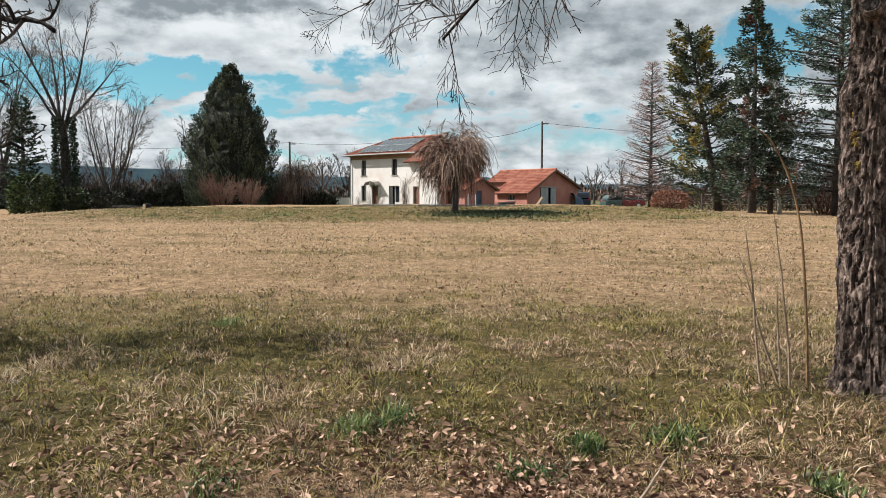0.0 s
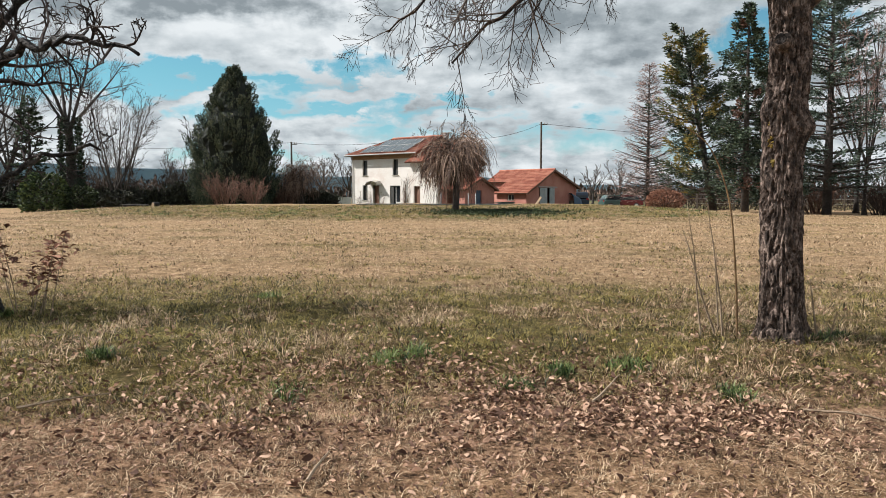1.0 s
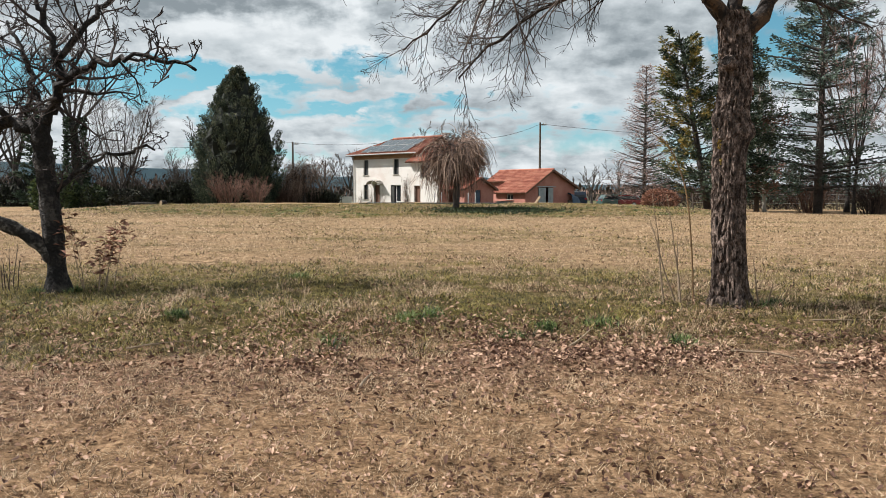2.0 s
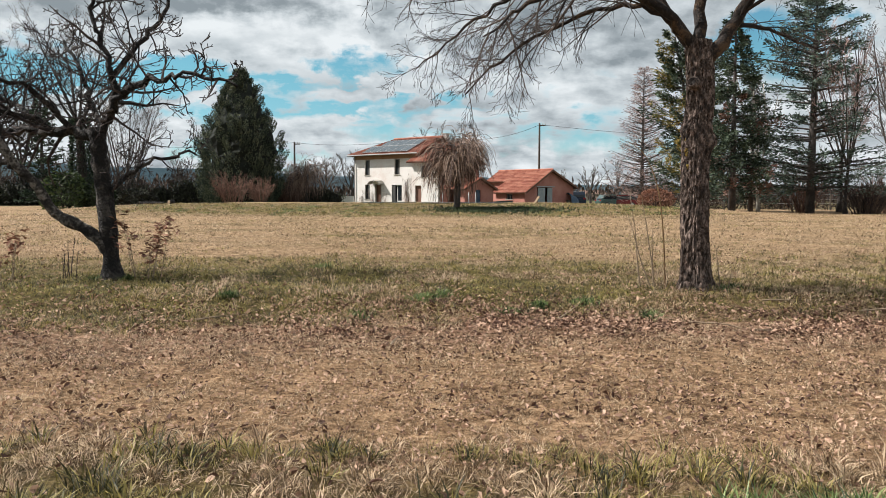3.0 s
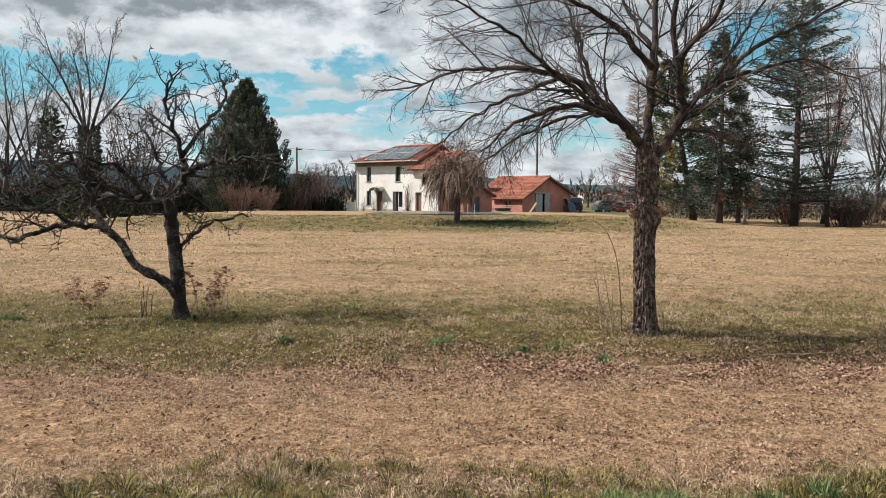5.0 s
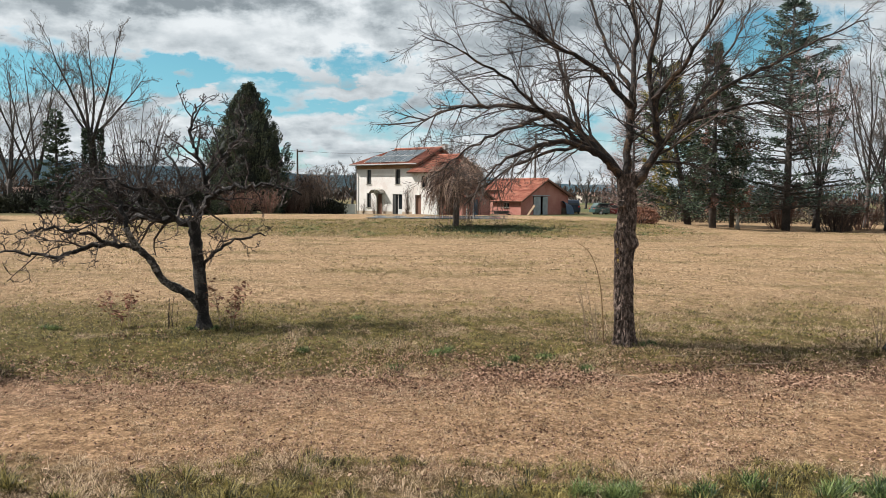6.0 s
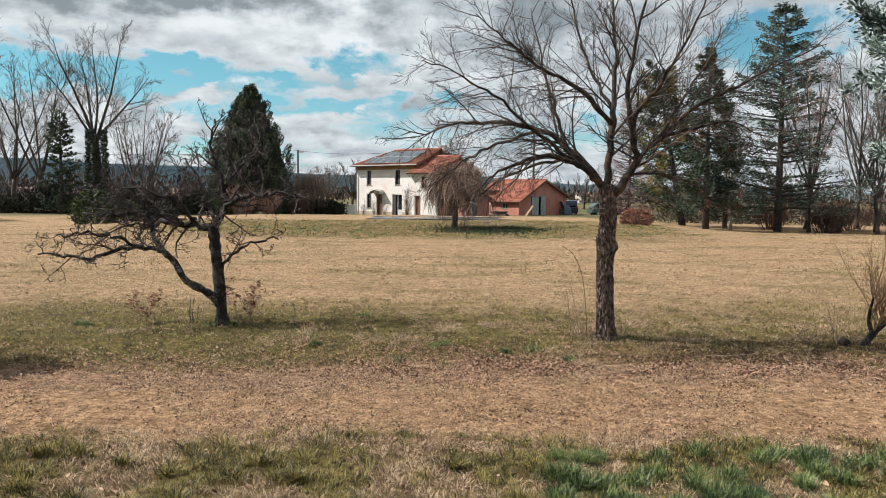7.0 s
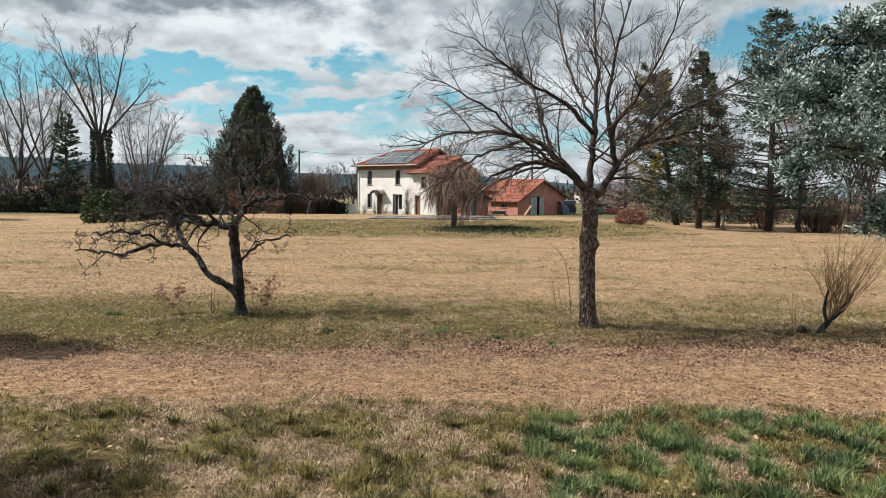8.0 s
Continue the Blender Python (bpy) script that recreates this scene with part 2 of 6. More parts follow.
POOL = mat("pool_water", (0.05, 0.20, 0.24), (0.07, 0.26, 0.29), 1, 0.08, 0.2)
COVER = mat("dark_pool_cover", (0.04, 0.07, 0.09), (0.08, 0.12, 0.14), 1, 0.22, 0.1)
# distance haze is mixed into the hills' pale blue base colour
HILL = mat("haze_tinted_hill", (0.20, 0.34, 0.46), (0.31, 0.46, 0.56), 0.004, 1.0, 0.0)
FIELD_WALL = mat("far_wall", (0.5, 0.44, 0.37), (0.68, 0.62, 0.54), 0.4, 0.9, 0.0)
FAR_ROOF = mat("far_roof", (0.20, 0.12, 0.09), (0.33, 0.21, 0.16), 0.4, 0.9, 0.0)
CUT = mat("cut_wood", (0.34, 0.22, 0.13), (0.52, 0.38, 0.25), 12, 0.85, 0.3)

# ---- mesh tools ----


class Sheet:
    """Vertices and faces gathered for one mesh."""

    def __init__(self):
        self.v, self.f = [], []

    def box(self, x0, y0, z0, x1, y1, z1):
        n = len(self.v)
        self.v += [(x, y, z) for z in (z0, z1) for x, y in ((x0, y0), (x1, y0), (x1, y1), (x0, y1))]
        self.f += [tuple(n + i for i in q) for q in ((3, 2, 1, 0), (4, 5, 6, 7), (0, 1, 5, 4), (1, 2, 6, 5), (2, 3, 7, 6), (3, 0, 4, 7))]
        return self

    def tube(self, pts, radii, sides=6, cap=True):
        n0 = len(self.v)
        side = None
        for i, p in enumerate(pts):
            a, b = pts[max(i - 1, 0)], pts[min(i + 1, len(pts) - 1)]
            d = (b - a).normalized()
            if side is None:
                side = d.cross(Vector((0.31, 0.9, 0.2))).normalized()
            side = (side - d * side.dot(d)).normalized()
            up = d.cross(side)
            for k in range(sides):
                q = p + (side * math.cos(6.2832 * k / sides) + up * math.sin(6.2832 * k / sides)) * radii[i]
                self.v.append((q.x, q.y, q.z))
        for i in range(len(pts) - 1):
            for k in range(sides):
                a, b = n0 + i * sides + k, n0 + i * sides + (k + 1) % sides
                self.f.append((a, b, b + sides, a + sides))
        if cap:
            self.f.append(tuple(n0 + k for k in range(sides - 1, -1, -1)))
            self.f.append(tuple(n0 + (len(pts) - 1) * sides + k for k in range(sides)))
        return self

    def poly(self, *pts):
        n = len(self.v)
        self.v += [tuple(p) for p in pts]
        self.f.append(tuple(range(n, n + len(pts))))
        return self

    def prism(self, outline, y0, y1):
        """An upright x-z outline pushed from y0 to y1."""
        n, k = len(self.v), len(outline)
        self.v += [(x, y, z) for y in (y0, y1) for x, z in outline]
        self.f.append(tuple(range(n, n + k)))
        self.f.append(tuple(range(n + 2 * k - 1, n + k - 1, -1)))
        self.f += [(n + i, n + k + i, n + k + (i + 1) % k, n + (i + 1) % k) for i in range(k)]
        return self


def link(name, sheet, material, parent=None, label="", smooth=False, second=None):
    me = bpy.data.meshes.new(name)
    me.from_pydata(sheet.v, [], sheet.f)
    me.materials.append(material)
    if second:
        me.materials.append(second)
    if smooth:
        me.polygons.foreach_set("use_smooth", [True] * len(me.polygons))
    me.update()
    ob = new(name, me)
    if parent is not None:
        ob.parent = parent
    if label:
        ob["label"] = label
    return ob


def part(name, sheet, material, parent, label="", smooth=False):
    return link(name, sheet, material, parent, label, smooth)


def thing(name, place, turn, label, category, group="", kind=""):
    ob = new(name)
    ob.matrix_world = pose(*place, 0, 0, turn)
    ob.empty_display_size = 0.2
    return tagged(ob, label, category, group, kind)


def smoothstep(a, b, v):
    t = min(max((v - a) / (b - a), 0), 1)
    return t * t * (3 - 2 * t)


# ---- ground ----


def height(x, y):
    """The lie of the land: a low bank under the near trees and a broad grassed mound before the house."""
    z = 0.10 * smoothstep(2.3, 3.4, y) + 0.05 * smoothstep(-1.0, -4.0, y)
    across = smoothstep(-24, -13, x) * smoothstep(19, 9, x)
    z += across * (0.42 + 0.08 * noise.noise((x * 0.16, 7.7, 0))) * smoothstep(26.5, 37.5, y) * (1 - smoothstep(50, 66, y))
    z -= 0.07 * smoothstep(-1.0, -3.2, x) * smoothstep(3.0, 4.4, y) * (1 - smoothstep(6.0, 10.0, y))
    z -= 0.17 * smoothstep(58, 72, y)
    z += 0.05 * noise.noise((x * 0.12, y * 0.12, 0)) * smoothstep(8, 20, y)
    z += 0.035 * noise.noise((x * 0.7, y * 0.7, 4)) + 0.014 * noise.noise((x * 2.3, y * 2.3, 9))
    return z


def axis(near, far, fine, grow):
    out, step, v = [0.0], fine, 0.0
    while v < far:
        v += step
        if v > near:
            step *= grow
        out.append(v)
    return out


gx = axis(7, 2600, 0.16, 1.11)
gx = [-v for v in gx[:0:-1]] + gx
gy = [-v for v in axis(4, 400, 0.2, 1.25)[:0:-1]] + axis(9, 3200, 0.16, 1.045)
ground = Sheet()
ground.v = [(x, y, height(x, y) if abs(x) < 120 and -60 < y < 200 else -0.1) for y in gy for x in gx]
W = len(gx)
ground.f = [(j * W + i, j * W + i + 1, (j + 1) * W + i + 1, (j + 1) * W + i) for j in range(len(gy) - 1) for i in range(W - 1)]


def ground_material():
    m = bpy.data.materials.new("winter_lawn")
    m.use_nodes = True
    nd, ln = m.node_tree.nodes, m.node_tree.links
    b = nd["Principled BSDF"]
    b.inputs["Roughness"].default_value = 0.95
    b.inputs["Specular IOR Level"].default_value = 0.1
    tc, sp = nd.new("ShaderNodeTexCoord"), nd.new("ShaderNodeSeparateXYZ")
    ln.new(tc.outputs["Object"], sp.inputs[0])

    def nz(scale, detail=5.0, rough=0.6, stretch=None):
        n = nd.new("ShaderNodeTexNoise")
        n.inputs["Scale"].default_value, n.inputs["Detail"].default_value, n.inputs["Roughness"].default_value = scale, detail, rough
        if stretch:
            mp = nd.new("ShaderNodeMapping")
            mp.inputs["Scale"].default_value = stretch
            ln.new(tc.outputs["Object"], mp.inputs[0])
            ln.new(mp.outputs[0], n.inputs["Vector"])
        else:
            ln.new(tc.outputs["Object"], n.inputs["Vector"])
        return n.outputs[0]

    def ramp(src, *stops):
        r = nd.new("ShaderNodeValToRGB")
        el = r.color_ramp.elements
        for i, (p, c) in enumerate(stops):
            q = el[i] if i < 2 else el.new(p)
            q.position, q.color = p, (*(0.85 * v for v in c), 1)
        ln.new(src, r.inputs[0])
        return r.outputs[0]

    def mth(op, a, b2, clamp=False):
        n = nd.new("ShaderNodeMath")
        n.operation, n.use_clamp = op, clamp
        for i, v in enumerate((a, b2)):
            if isinstance(v, (int, float)):
                n.inputs[i].default_value = v
            else:
                ln.new(v, n.inputs[i])
        return n.outputs[0]

    def mix(f, a, c):
        n = nd.new("ShaderNodeMix")
        n.data_type = "RGBA"
        ln.new(f, n.inputs[0])
        ln.new(a, n.inputs[6])
        ln.new(c, n.inputs[7])
        return n.outputs[2]

    def step(src, a, c):
        n = nd.new("ShaderNodeMapRange")
        n.interpolation_type = "SMOOTHSTEP"
        n.inputs["From Min"].default_value, n.inputs["From Max"].default_value = a, c
        ln.new(src, n.inputs[0])
        return n.outputs[0]

    fine, mid, lanes = nz(34, 8, 0.8), nz(5.0, 7, 0.7), nz(0.5, 5, 0.65, (0.55, 1.1, 1))
    tuft = nz(11, 4, 0.6)
    mixed = mth("ADD", mth("MULTIPLY", fine, 0.5), mth("ADD", mth("MULTIPLY", mid, 0.28), mth("MULTIPLY", tuft, 0.22)))
    straw = ramp(mixed, (0.38, (0.080, 0.047, 0.023)), (0.60, (0.62, 0.437, 0.270)), (0.49, (0.295, 0.196, 0.112)))
    green = ramp(mixed, (0.38, (0.026, 0.023, 0.007)), (0.62, (0.29, 0.220, 0.085)), (0.5, (0.105, 0.084, 0.028)))
    litter = ramp(mixed, (0.41, (0.045, 0.025, 0.016)), (0.59, (0.60, 0.385, 0.255)), (0.5, (0.25, 0.15, 0.092)))
    track = ramp(mixed, (0.41, (0.095, 0.053, 0.028)), (0.59, (0.66, 0.435, 0.262)), (0.5, (0.325, 0.202, 0.114)))
    field = ramp(nz(0.03, 3), (0.4, (0.085, 0.095, 0.04)), (0.6, (0.17, 0.125, 0.07)))
    wob = mth("MULTIPLY", mth("SUBTRACT", nz(0.9, 4), 0.5), 1.6)
    y = mth("ADD", sp.outputs[1], wob)
    patch = mth("MULTIPLY", step(lanes, 0.47, 0.68), mth("ADD", mth("MULTIPLY", mid, 0.9), 0.25), True)
    col = mix(patch, straw, green)
    bank = mth("MULTIPLY", step(y, 7.6, 4.4), mth("ADD", mth("ADD", step(mid, 0.36, 0.58), 0.2), mth("MULTIPLY", step(sp.outputs[0], 1.5, -3.5), 0.5)), True)
    col = mix(bank, col, green)
    # the mound's flank is greener, with a ragged foot
    foot = mth("ADD", sp.outputs[1], mth("MULTIPLY", mth("SUBTRACT", nz(0.28, 5, 0.7), 0.5), 9.0))
    mound = mth("MULTIPLY", mth("MULTIPLY", step(foot, 25.5, 29.5), step(foot, 40.0, 35.5)), mth("MULTIPLY", step(sp.outputs[0], -19, -9), step(sp.outputs[0], 15, 5)))
    col = mix(mth("MULTIPLY", mound, mth("ADD", step(mid, 0.38, 0.62), 0.3), True), col, green)
    near = mth("ADD", y, mth("MULTIPLY", step(sp.outputs[0], 0.5, -2.5), 0.55))
    col = mix(step(near, 3.0, 2.4), col, litter)
    col = mix(step(near, 1.9, 1.1), col, track)
    col = mix(mth("MULTIPLY", step(y, -0.3, -0.8), 0.85), col, green)
    col = mix(step(sp.outputs[1], 52, 62), col, field)
    ln.new(col, b.inputs["Base Color"])
    rough_near, bumps = nd.new("ShaderNodeBump"), nd.new("ShaderNodeBump")
    rough_near.inputs["Strength"].default_value, rough_near.inputs["Distance"].default_value = 0.9, 0.07
    bumps.inputs["Strength"].default_value, bumps.inputs["Distance"].default_value = 0.9, 0.03
    ln.new(mth("ADD", tuft, mth("MULTIPLY", mid, 1.2)), rough_near.inputs["Height"])
    ln.new(fine, bumps.inputs["Height"])
    ln.new(rough_near.outputs[0], bumps.inputs["Normal"])
    ln.new(bumps.outputs[0], b.inputs["Normal"])
    return m


tagged(link("ground", ground, ground_material(), smooth=True), "winter lawn of dry straw grass with green patches", "ground", kind="structure")

# ---- trees ----


def rnd(a, b):
    return random.uniform(a, b)


def turned(d, angle):
    """d bent by angle degrees to a random side."""
    s = d.cross(Vector((rnd(-1, 1), rnd(-1, 1), rnd(-1, 1)))).normalized()
    return (d * math.cos(radians(angle)) + s * math.sin(radians(angle))).normalized()


def shoot(p, d, length, segs, wander, lift):
    """A wandering line of points; lift pulls it up (or down, where negative)."""
    pts = [p.copy()]
    for _ in range(segs):
        d = (d + Vector((rnd(-1, 1), rnd(-1, 1), rnd(-1, 1))) * wander + Vector((0, 0, lift))).normalized()
        p = p + d * (length / segs)
        pts.append(p.copy())
    return pts


def along(pts, t):
    t = min(max(t, 0), 0.999) * (len(pts) - 1)
    i = int(t)
    return pts[i].lerp(pts[i + 1], t - i), (pts[i + 1] - pts[i]).normalized()


def twigs(sheet, pts, length, radius, levels, spread=(35, 70), wander=0.18, lift=0.03, start=0.15, sides=3, least=0.0022):
    """Side shoots of a limb, each with shoots of its own. levels: how many shoots at each level."""
    n = levels[0]
    for i in range(n):
        t = start + (1 - start) * (i + rnd(0.1, 0.9)) / n
        p, d = along(pts, t)
        ln = length * rnd(0.55, 1.1) * (1.15 - 0.55 * t)
        way = turned(d, rnd(*spread))
        line = shoot(p, way, ln, (4 if len(levels) > 1 else 3) - (least >= 0.009), wander, lift)
        r = max(radius * rnd(0.7, 1.1) * (1.1 - 0.5 * t), least)
        k = len(line) - 1
        sheet.tube(line, [max(r * (1 - 0.75 * j / k), least * 0.7) for j in range(k + 1)], sides if len(levels) < 2 else sides + 1, False)
        if len(levels) > 1:
            twigs(sheet, line, ln * 0.55, r * 0.55, levels[1:], spread, wander, lift, 0.2, sides, least)


def bezier(points, segs=5):
    """A smooth line through the given points (Catmull-Rom)."""
    pts = [Vector(p) for p in points]
    ext = [pts[0] * 2 - pts[1]] + pts + [pts[-1] * 2 - pts[-2]]
    out = []
    for i in range(1, len(ext) - 2):
        a, b, c, d = ext[i - 1:i + 3]
        for k in range(segs):
            t = k / segs
            out.append(0.5 * (2 * b + (c - a) * t + (2 * a - 5 * b + 4 * c - d) * t * t + (3 * b - a - 3 * c + d) * t ** 3))
    out.append(pts[-1])
    return out


def taper(n, r0, r1, rough=0.0):
    return [(r0 + (r1 - r0) * i / (n - 1)) * (1 + rnd(-rough, rough)) for i in range(n)]

# ---- the two near trees ----


def young_tree():
    """Vase-shaped bare tree with a burred trunk and wide limbs."""
    at = (1.97, 3.44, 0.08)
    tree = thing("bare_tree", at, 0, "bare deciduous tree with ridged brown bark and lichen", "tree")

    def rel(*pts):
        return bezier([Vector(p) - Vector(at) for p in pts])

    trunk_line = rel((1.97, 3.44, 0.0), (1.95, 3.44, 0.35), (1.935, 3.44, 0.8), (1.93, 3.44, 1.28), (1.96, 3.44, 1.76), (1.93, 3.44, 2.2))
    n = len(trunk_line)
    radii = [0.110 + 0.05 * math.exp(-trunk_line[i].z / 0.12) - 0.008 * i / n for i in range(n)]
    trunk = Sheet()
    sides, fine = 100, []
    for i in range(n - 1):
        fine += [(trunk_line[i].lerp(trunk_line[i + 1], k / 8), radii[i] + (radii[i + 1] - radii[i]) * k / 8) for k in range(8)]
    for i, (p, r) in enumerate(fine):
        for k in range(sides):
            a = 6.2832 * k / sides
            crack = abs(noise.noise((math.cos(a) * 6.5, math.sin(a) * 6.5, p.z * 9.0)) + 0.35 * noise.noise((math.cos(a) * 9, math.sin(a) * 9, p.z * 11)))
            ridge = 0.008 - 0.026 * max(0, 1 - crack * 7) + 0.010 * noise.noise((math.cos(a) * 10, math.sin(a) * 10, p.z * 6)) + 0.006 * noise.noise((math.cos(a) * 22, math.sin(a) * 22, p.z * 26))
            burl = 0.06 * math.exp(-((p.z - 1.27) / 0.08) ** 2) * max(0, math.cos(a - 0.1)) + 0.03 * math.exp(-((p.z - 1.38) / 0.07) ** 2) * max(0, math.cos(a - 3.4))
            flare = 0.03 * math.exp(-p.z / 0.15) * math.cos(a * 5 + 1)
            q = r + ridge + burl + flare
            trunk.v.append((p.x + q * math.cos(a), p.y + q * math.sin(a), p.z))
    trunk.f = [(i * sides + k, i * sides + (k + 1) % sides, (i + 1) * sides + (k + 1) % sides, (i + 1) * sides + k) for i in range(len(fine) - 1) for k in range(sides)]
    part("trunk", trunk, BARK, tree, "ridged brown bark with a burr")
    # sawn branch stub
    stub = Sheet().tube([Vector((-0.06, -0.06, 1.73)), Vector((-0.115, -0.115, 1.75)), Vector((-0.125, -0.125, 1.755))], [0.05, 0.052, 0.04], 12)
    knot = part("branch_stub", stub, BARK, tree, "sawn branch stub")
    part("cut_face", Sheet().tube([Vector((-0.126, -0.126, 1.755)), Vector((-0.129, -0.129, 1.756))], [0.034, 0.032], 12), LIMB, knot)
    for x, y, z, r in ((-0.125, -0.05, 1.18, 0.03), (-0.13, -0.02, 1.3, 0.022), (-0.12, -0.06, 1.06, 0.018)):
        pad = Sheet()
        for _ in range(26):
            p = Vector((x, y, z)) + Vector((rnd(-0.3, 0.3), rnd(-1, 1), rnd(-1, 1))) * r
            pad.tube([p, p + Vector((-0.012, -0.008, rnd(-0.004, 0.006)))], [0.007, 0.003], 5)
        part("lichen", pad, LICHEN, tree, "yellow lichen tuft")
    limbs = [
        (((1.93, 3.44, 2.1), (1.60, 3.30, 2.40), (1.09, 3.10, 2.54), (0.72, 2.94, 2.46), (0.37, 2.77, 2.28), (0.10, 2.60, 2.05)), 0.06, 13, 0.75, -0.06),
        (((1.93, 3.44, 2.1), (1.45, 3.53, 2.63), (1.04, 3.62, 2.92), (0.38, 3.72, 3.02), (-0.11, 3.81, 3.0), (-0.68, 3.90, 2.80)), 0.068, 16, 0.95, -0.02),
        (((1.93, 3.44, 2.1), (1.97, 3.50, 2.67), (2.03, 3.57, 3.27), (2.06, 3.64, 3.82), (2.02, 3.70, 4.4), (2.05, 3.8, 5.3)), 0.07, 16, 0.95, 0.05),
        (((2.0, 3.52, 3.0), (1.46, 3.33, 3.47), (0.97, 3.22, 3.70), (0.61, 3.11, 3.95), (0.15, 3.0, 4.3)), 0.046, 16, 0.95, 0.03),
        (((1.40, 3.53, 2.68), (1.24, 3.73, 3.29), (1.12, 4.01, 3.83), (0.98, 4.3, 4.7)), 0.036, 15, 0.85, 0.04),
        (((1.97, 3.44, 2.0), (2.27, 3.38, 2.42), (2.25, 3.32, 2.77), (2.14, 3.26, 3.46), (2.26, 3.2, 4.25), (2.5, 3.1, 5.2)), 0.078, 16, 0.95, 0.05),
        (((2.27, 3.40, 2.42), (2.57, 3.23, 2.80), (3.01, 3.02, 2.92), (3.27, 2.81, 2.98), (3.75, 2.60, 2.75)), 0.042, 14, 0.75, -0.05),
        (((2.45, 3.36, 2.68), (3.08, 3.53, 3.22), (3.59, 3.62, 3.47), (4.23, 3.71, 3.80), (4.98, 3.80, 4.15)), 0.042, 15, 0.8, 0.0),
        (((2.2, 3.42, 2.33), (2.78, 3.82, 2.34), (3.36, 4.20, 2.25)), 0.028, 8, 0.5, -0.06),
        (((2.2, 3.3, 3.05), (2.5, 3.0, 3.5), (2.75, 2.7, 4.0), (3.0, 2.5, 4.9)), 0.038, 14, 0.85, 0.05),
        (((2.02, 3.57, 3.2), (1.75, 3.9, 3.8), (1.6, 4.2, 4.5), (1.5, 4.4, 5.3)), 0.034, 14, 0.85, 0.05),
        (((1.72, 3.36, 2.3), (1.4, 3.5, 2.5), (0.9, 3.7, 2.42), (0.4, 3.8, 2.15), (0.0, 3.85, 1.8)), 0.036, 14, 0.7, -0.08),
        (((1.55, 3.4, 2.45), (1.1, 3.3, 2.75), (0.5, 3.25, 3.25), (0.0, 3.2, 3.55), (-0.55, 3.1, 3.75)), 0.036, 16, 0.85, 0.0),
        (((1.04, 3.62, 2.92), (0.5, 4.1, 2.75), (0.0, 4.4, 2.5), (-0.45, 4.6, 2.15)), 0.03, 14, 0.7, -0.07),
        (((2.57, 3.23, 2.8), (2.9, 3.5, 3.3), (3.3, 3.8, 3.8), (3.6, 4.0, 4.4)), 0.03, 13, 0.75, 0.03),
    ]
    for pts, r, count, length, lift in limbs:
        line = rel(*pts)
        k = len(line)
        for i in range(2, k):
            line[i] = line[i] + Vector((rnd(-1, 1), rnd(-1, 1), rnd(-1, 1))) * 0.022
        limb = part("limb", Sheet().tube(line, taper(k, r * 0.80, 0.006, 0.13), 10), LIMB, tree, smooth=True)
        sprays = Sheet()
        twigs(sprays, line, length * 1.12, r * 0.25, (count + 4, 8, 4), (22, 58), 0.15, lift + 0.015, 0.14, 3, 0.0021)
        part("twig_spray", sprays, TWIG, limb, "fine bare twigs")["kind"] = "stuff"
    return tree


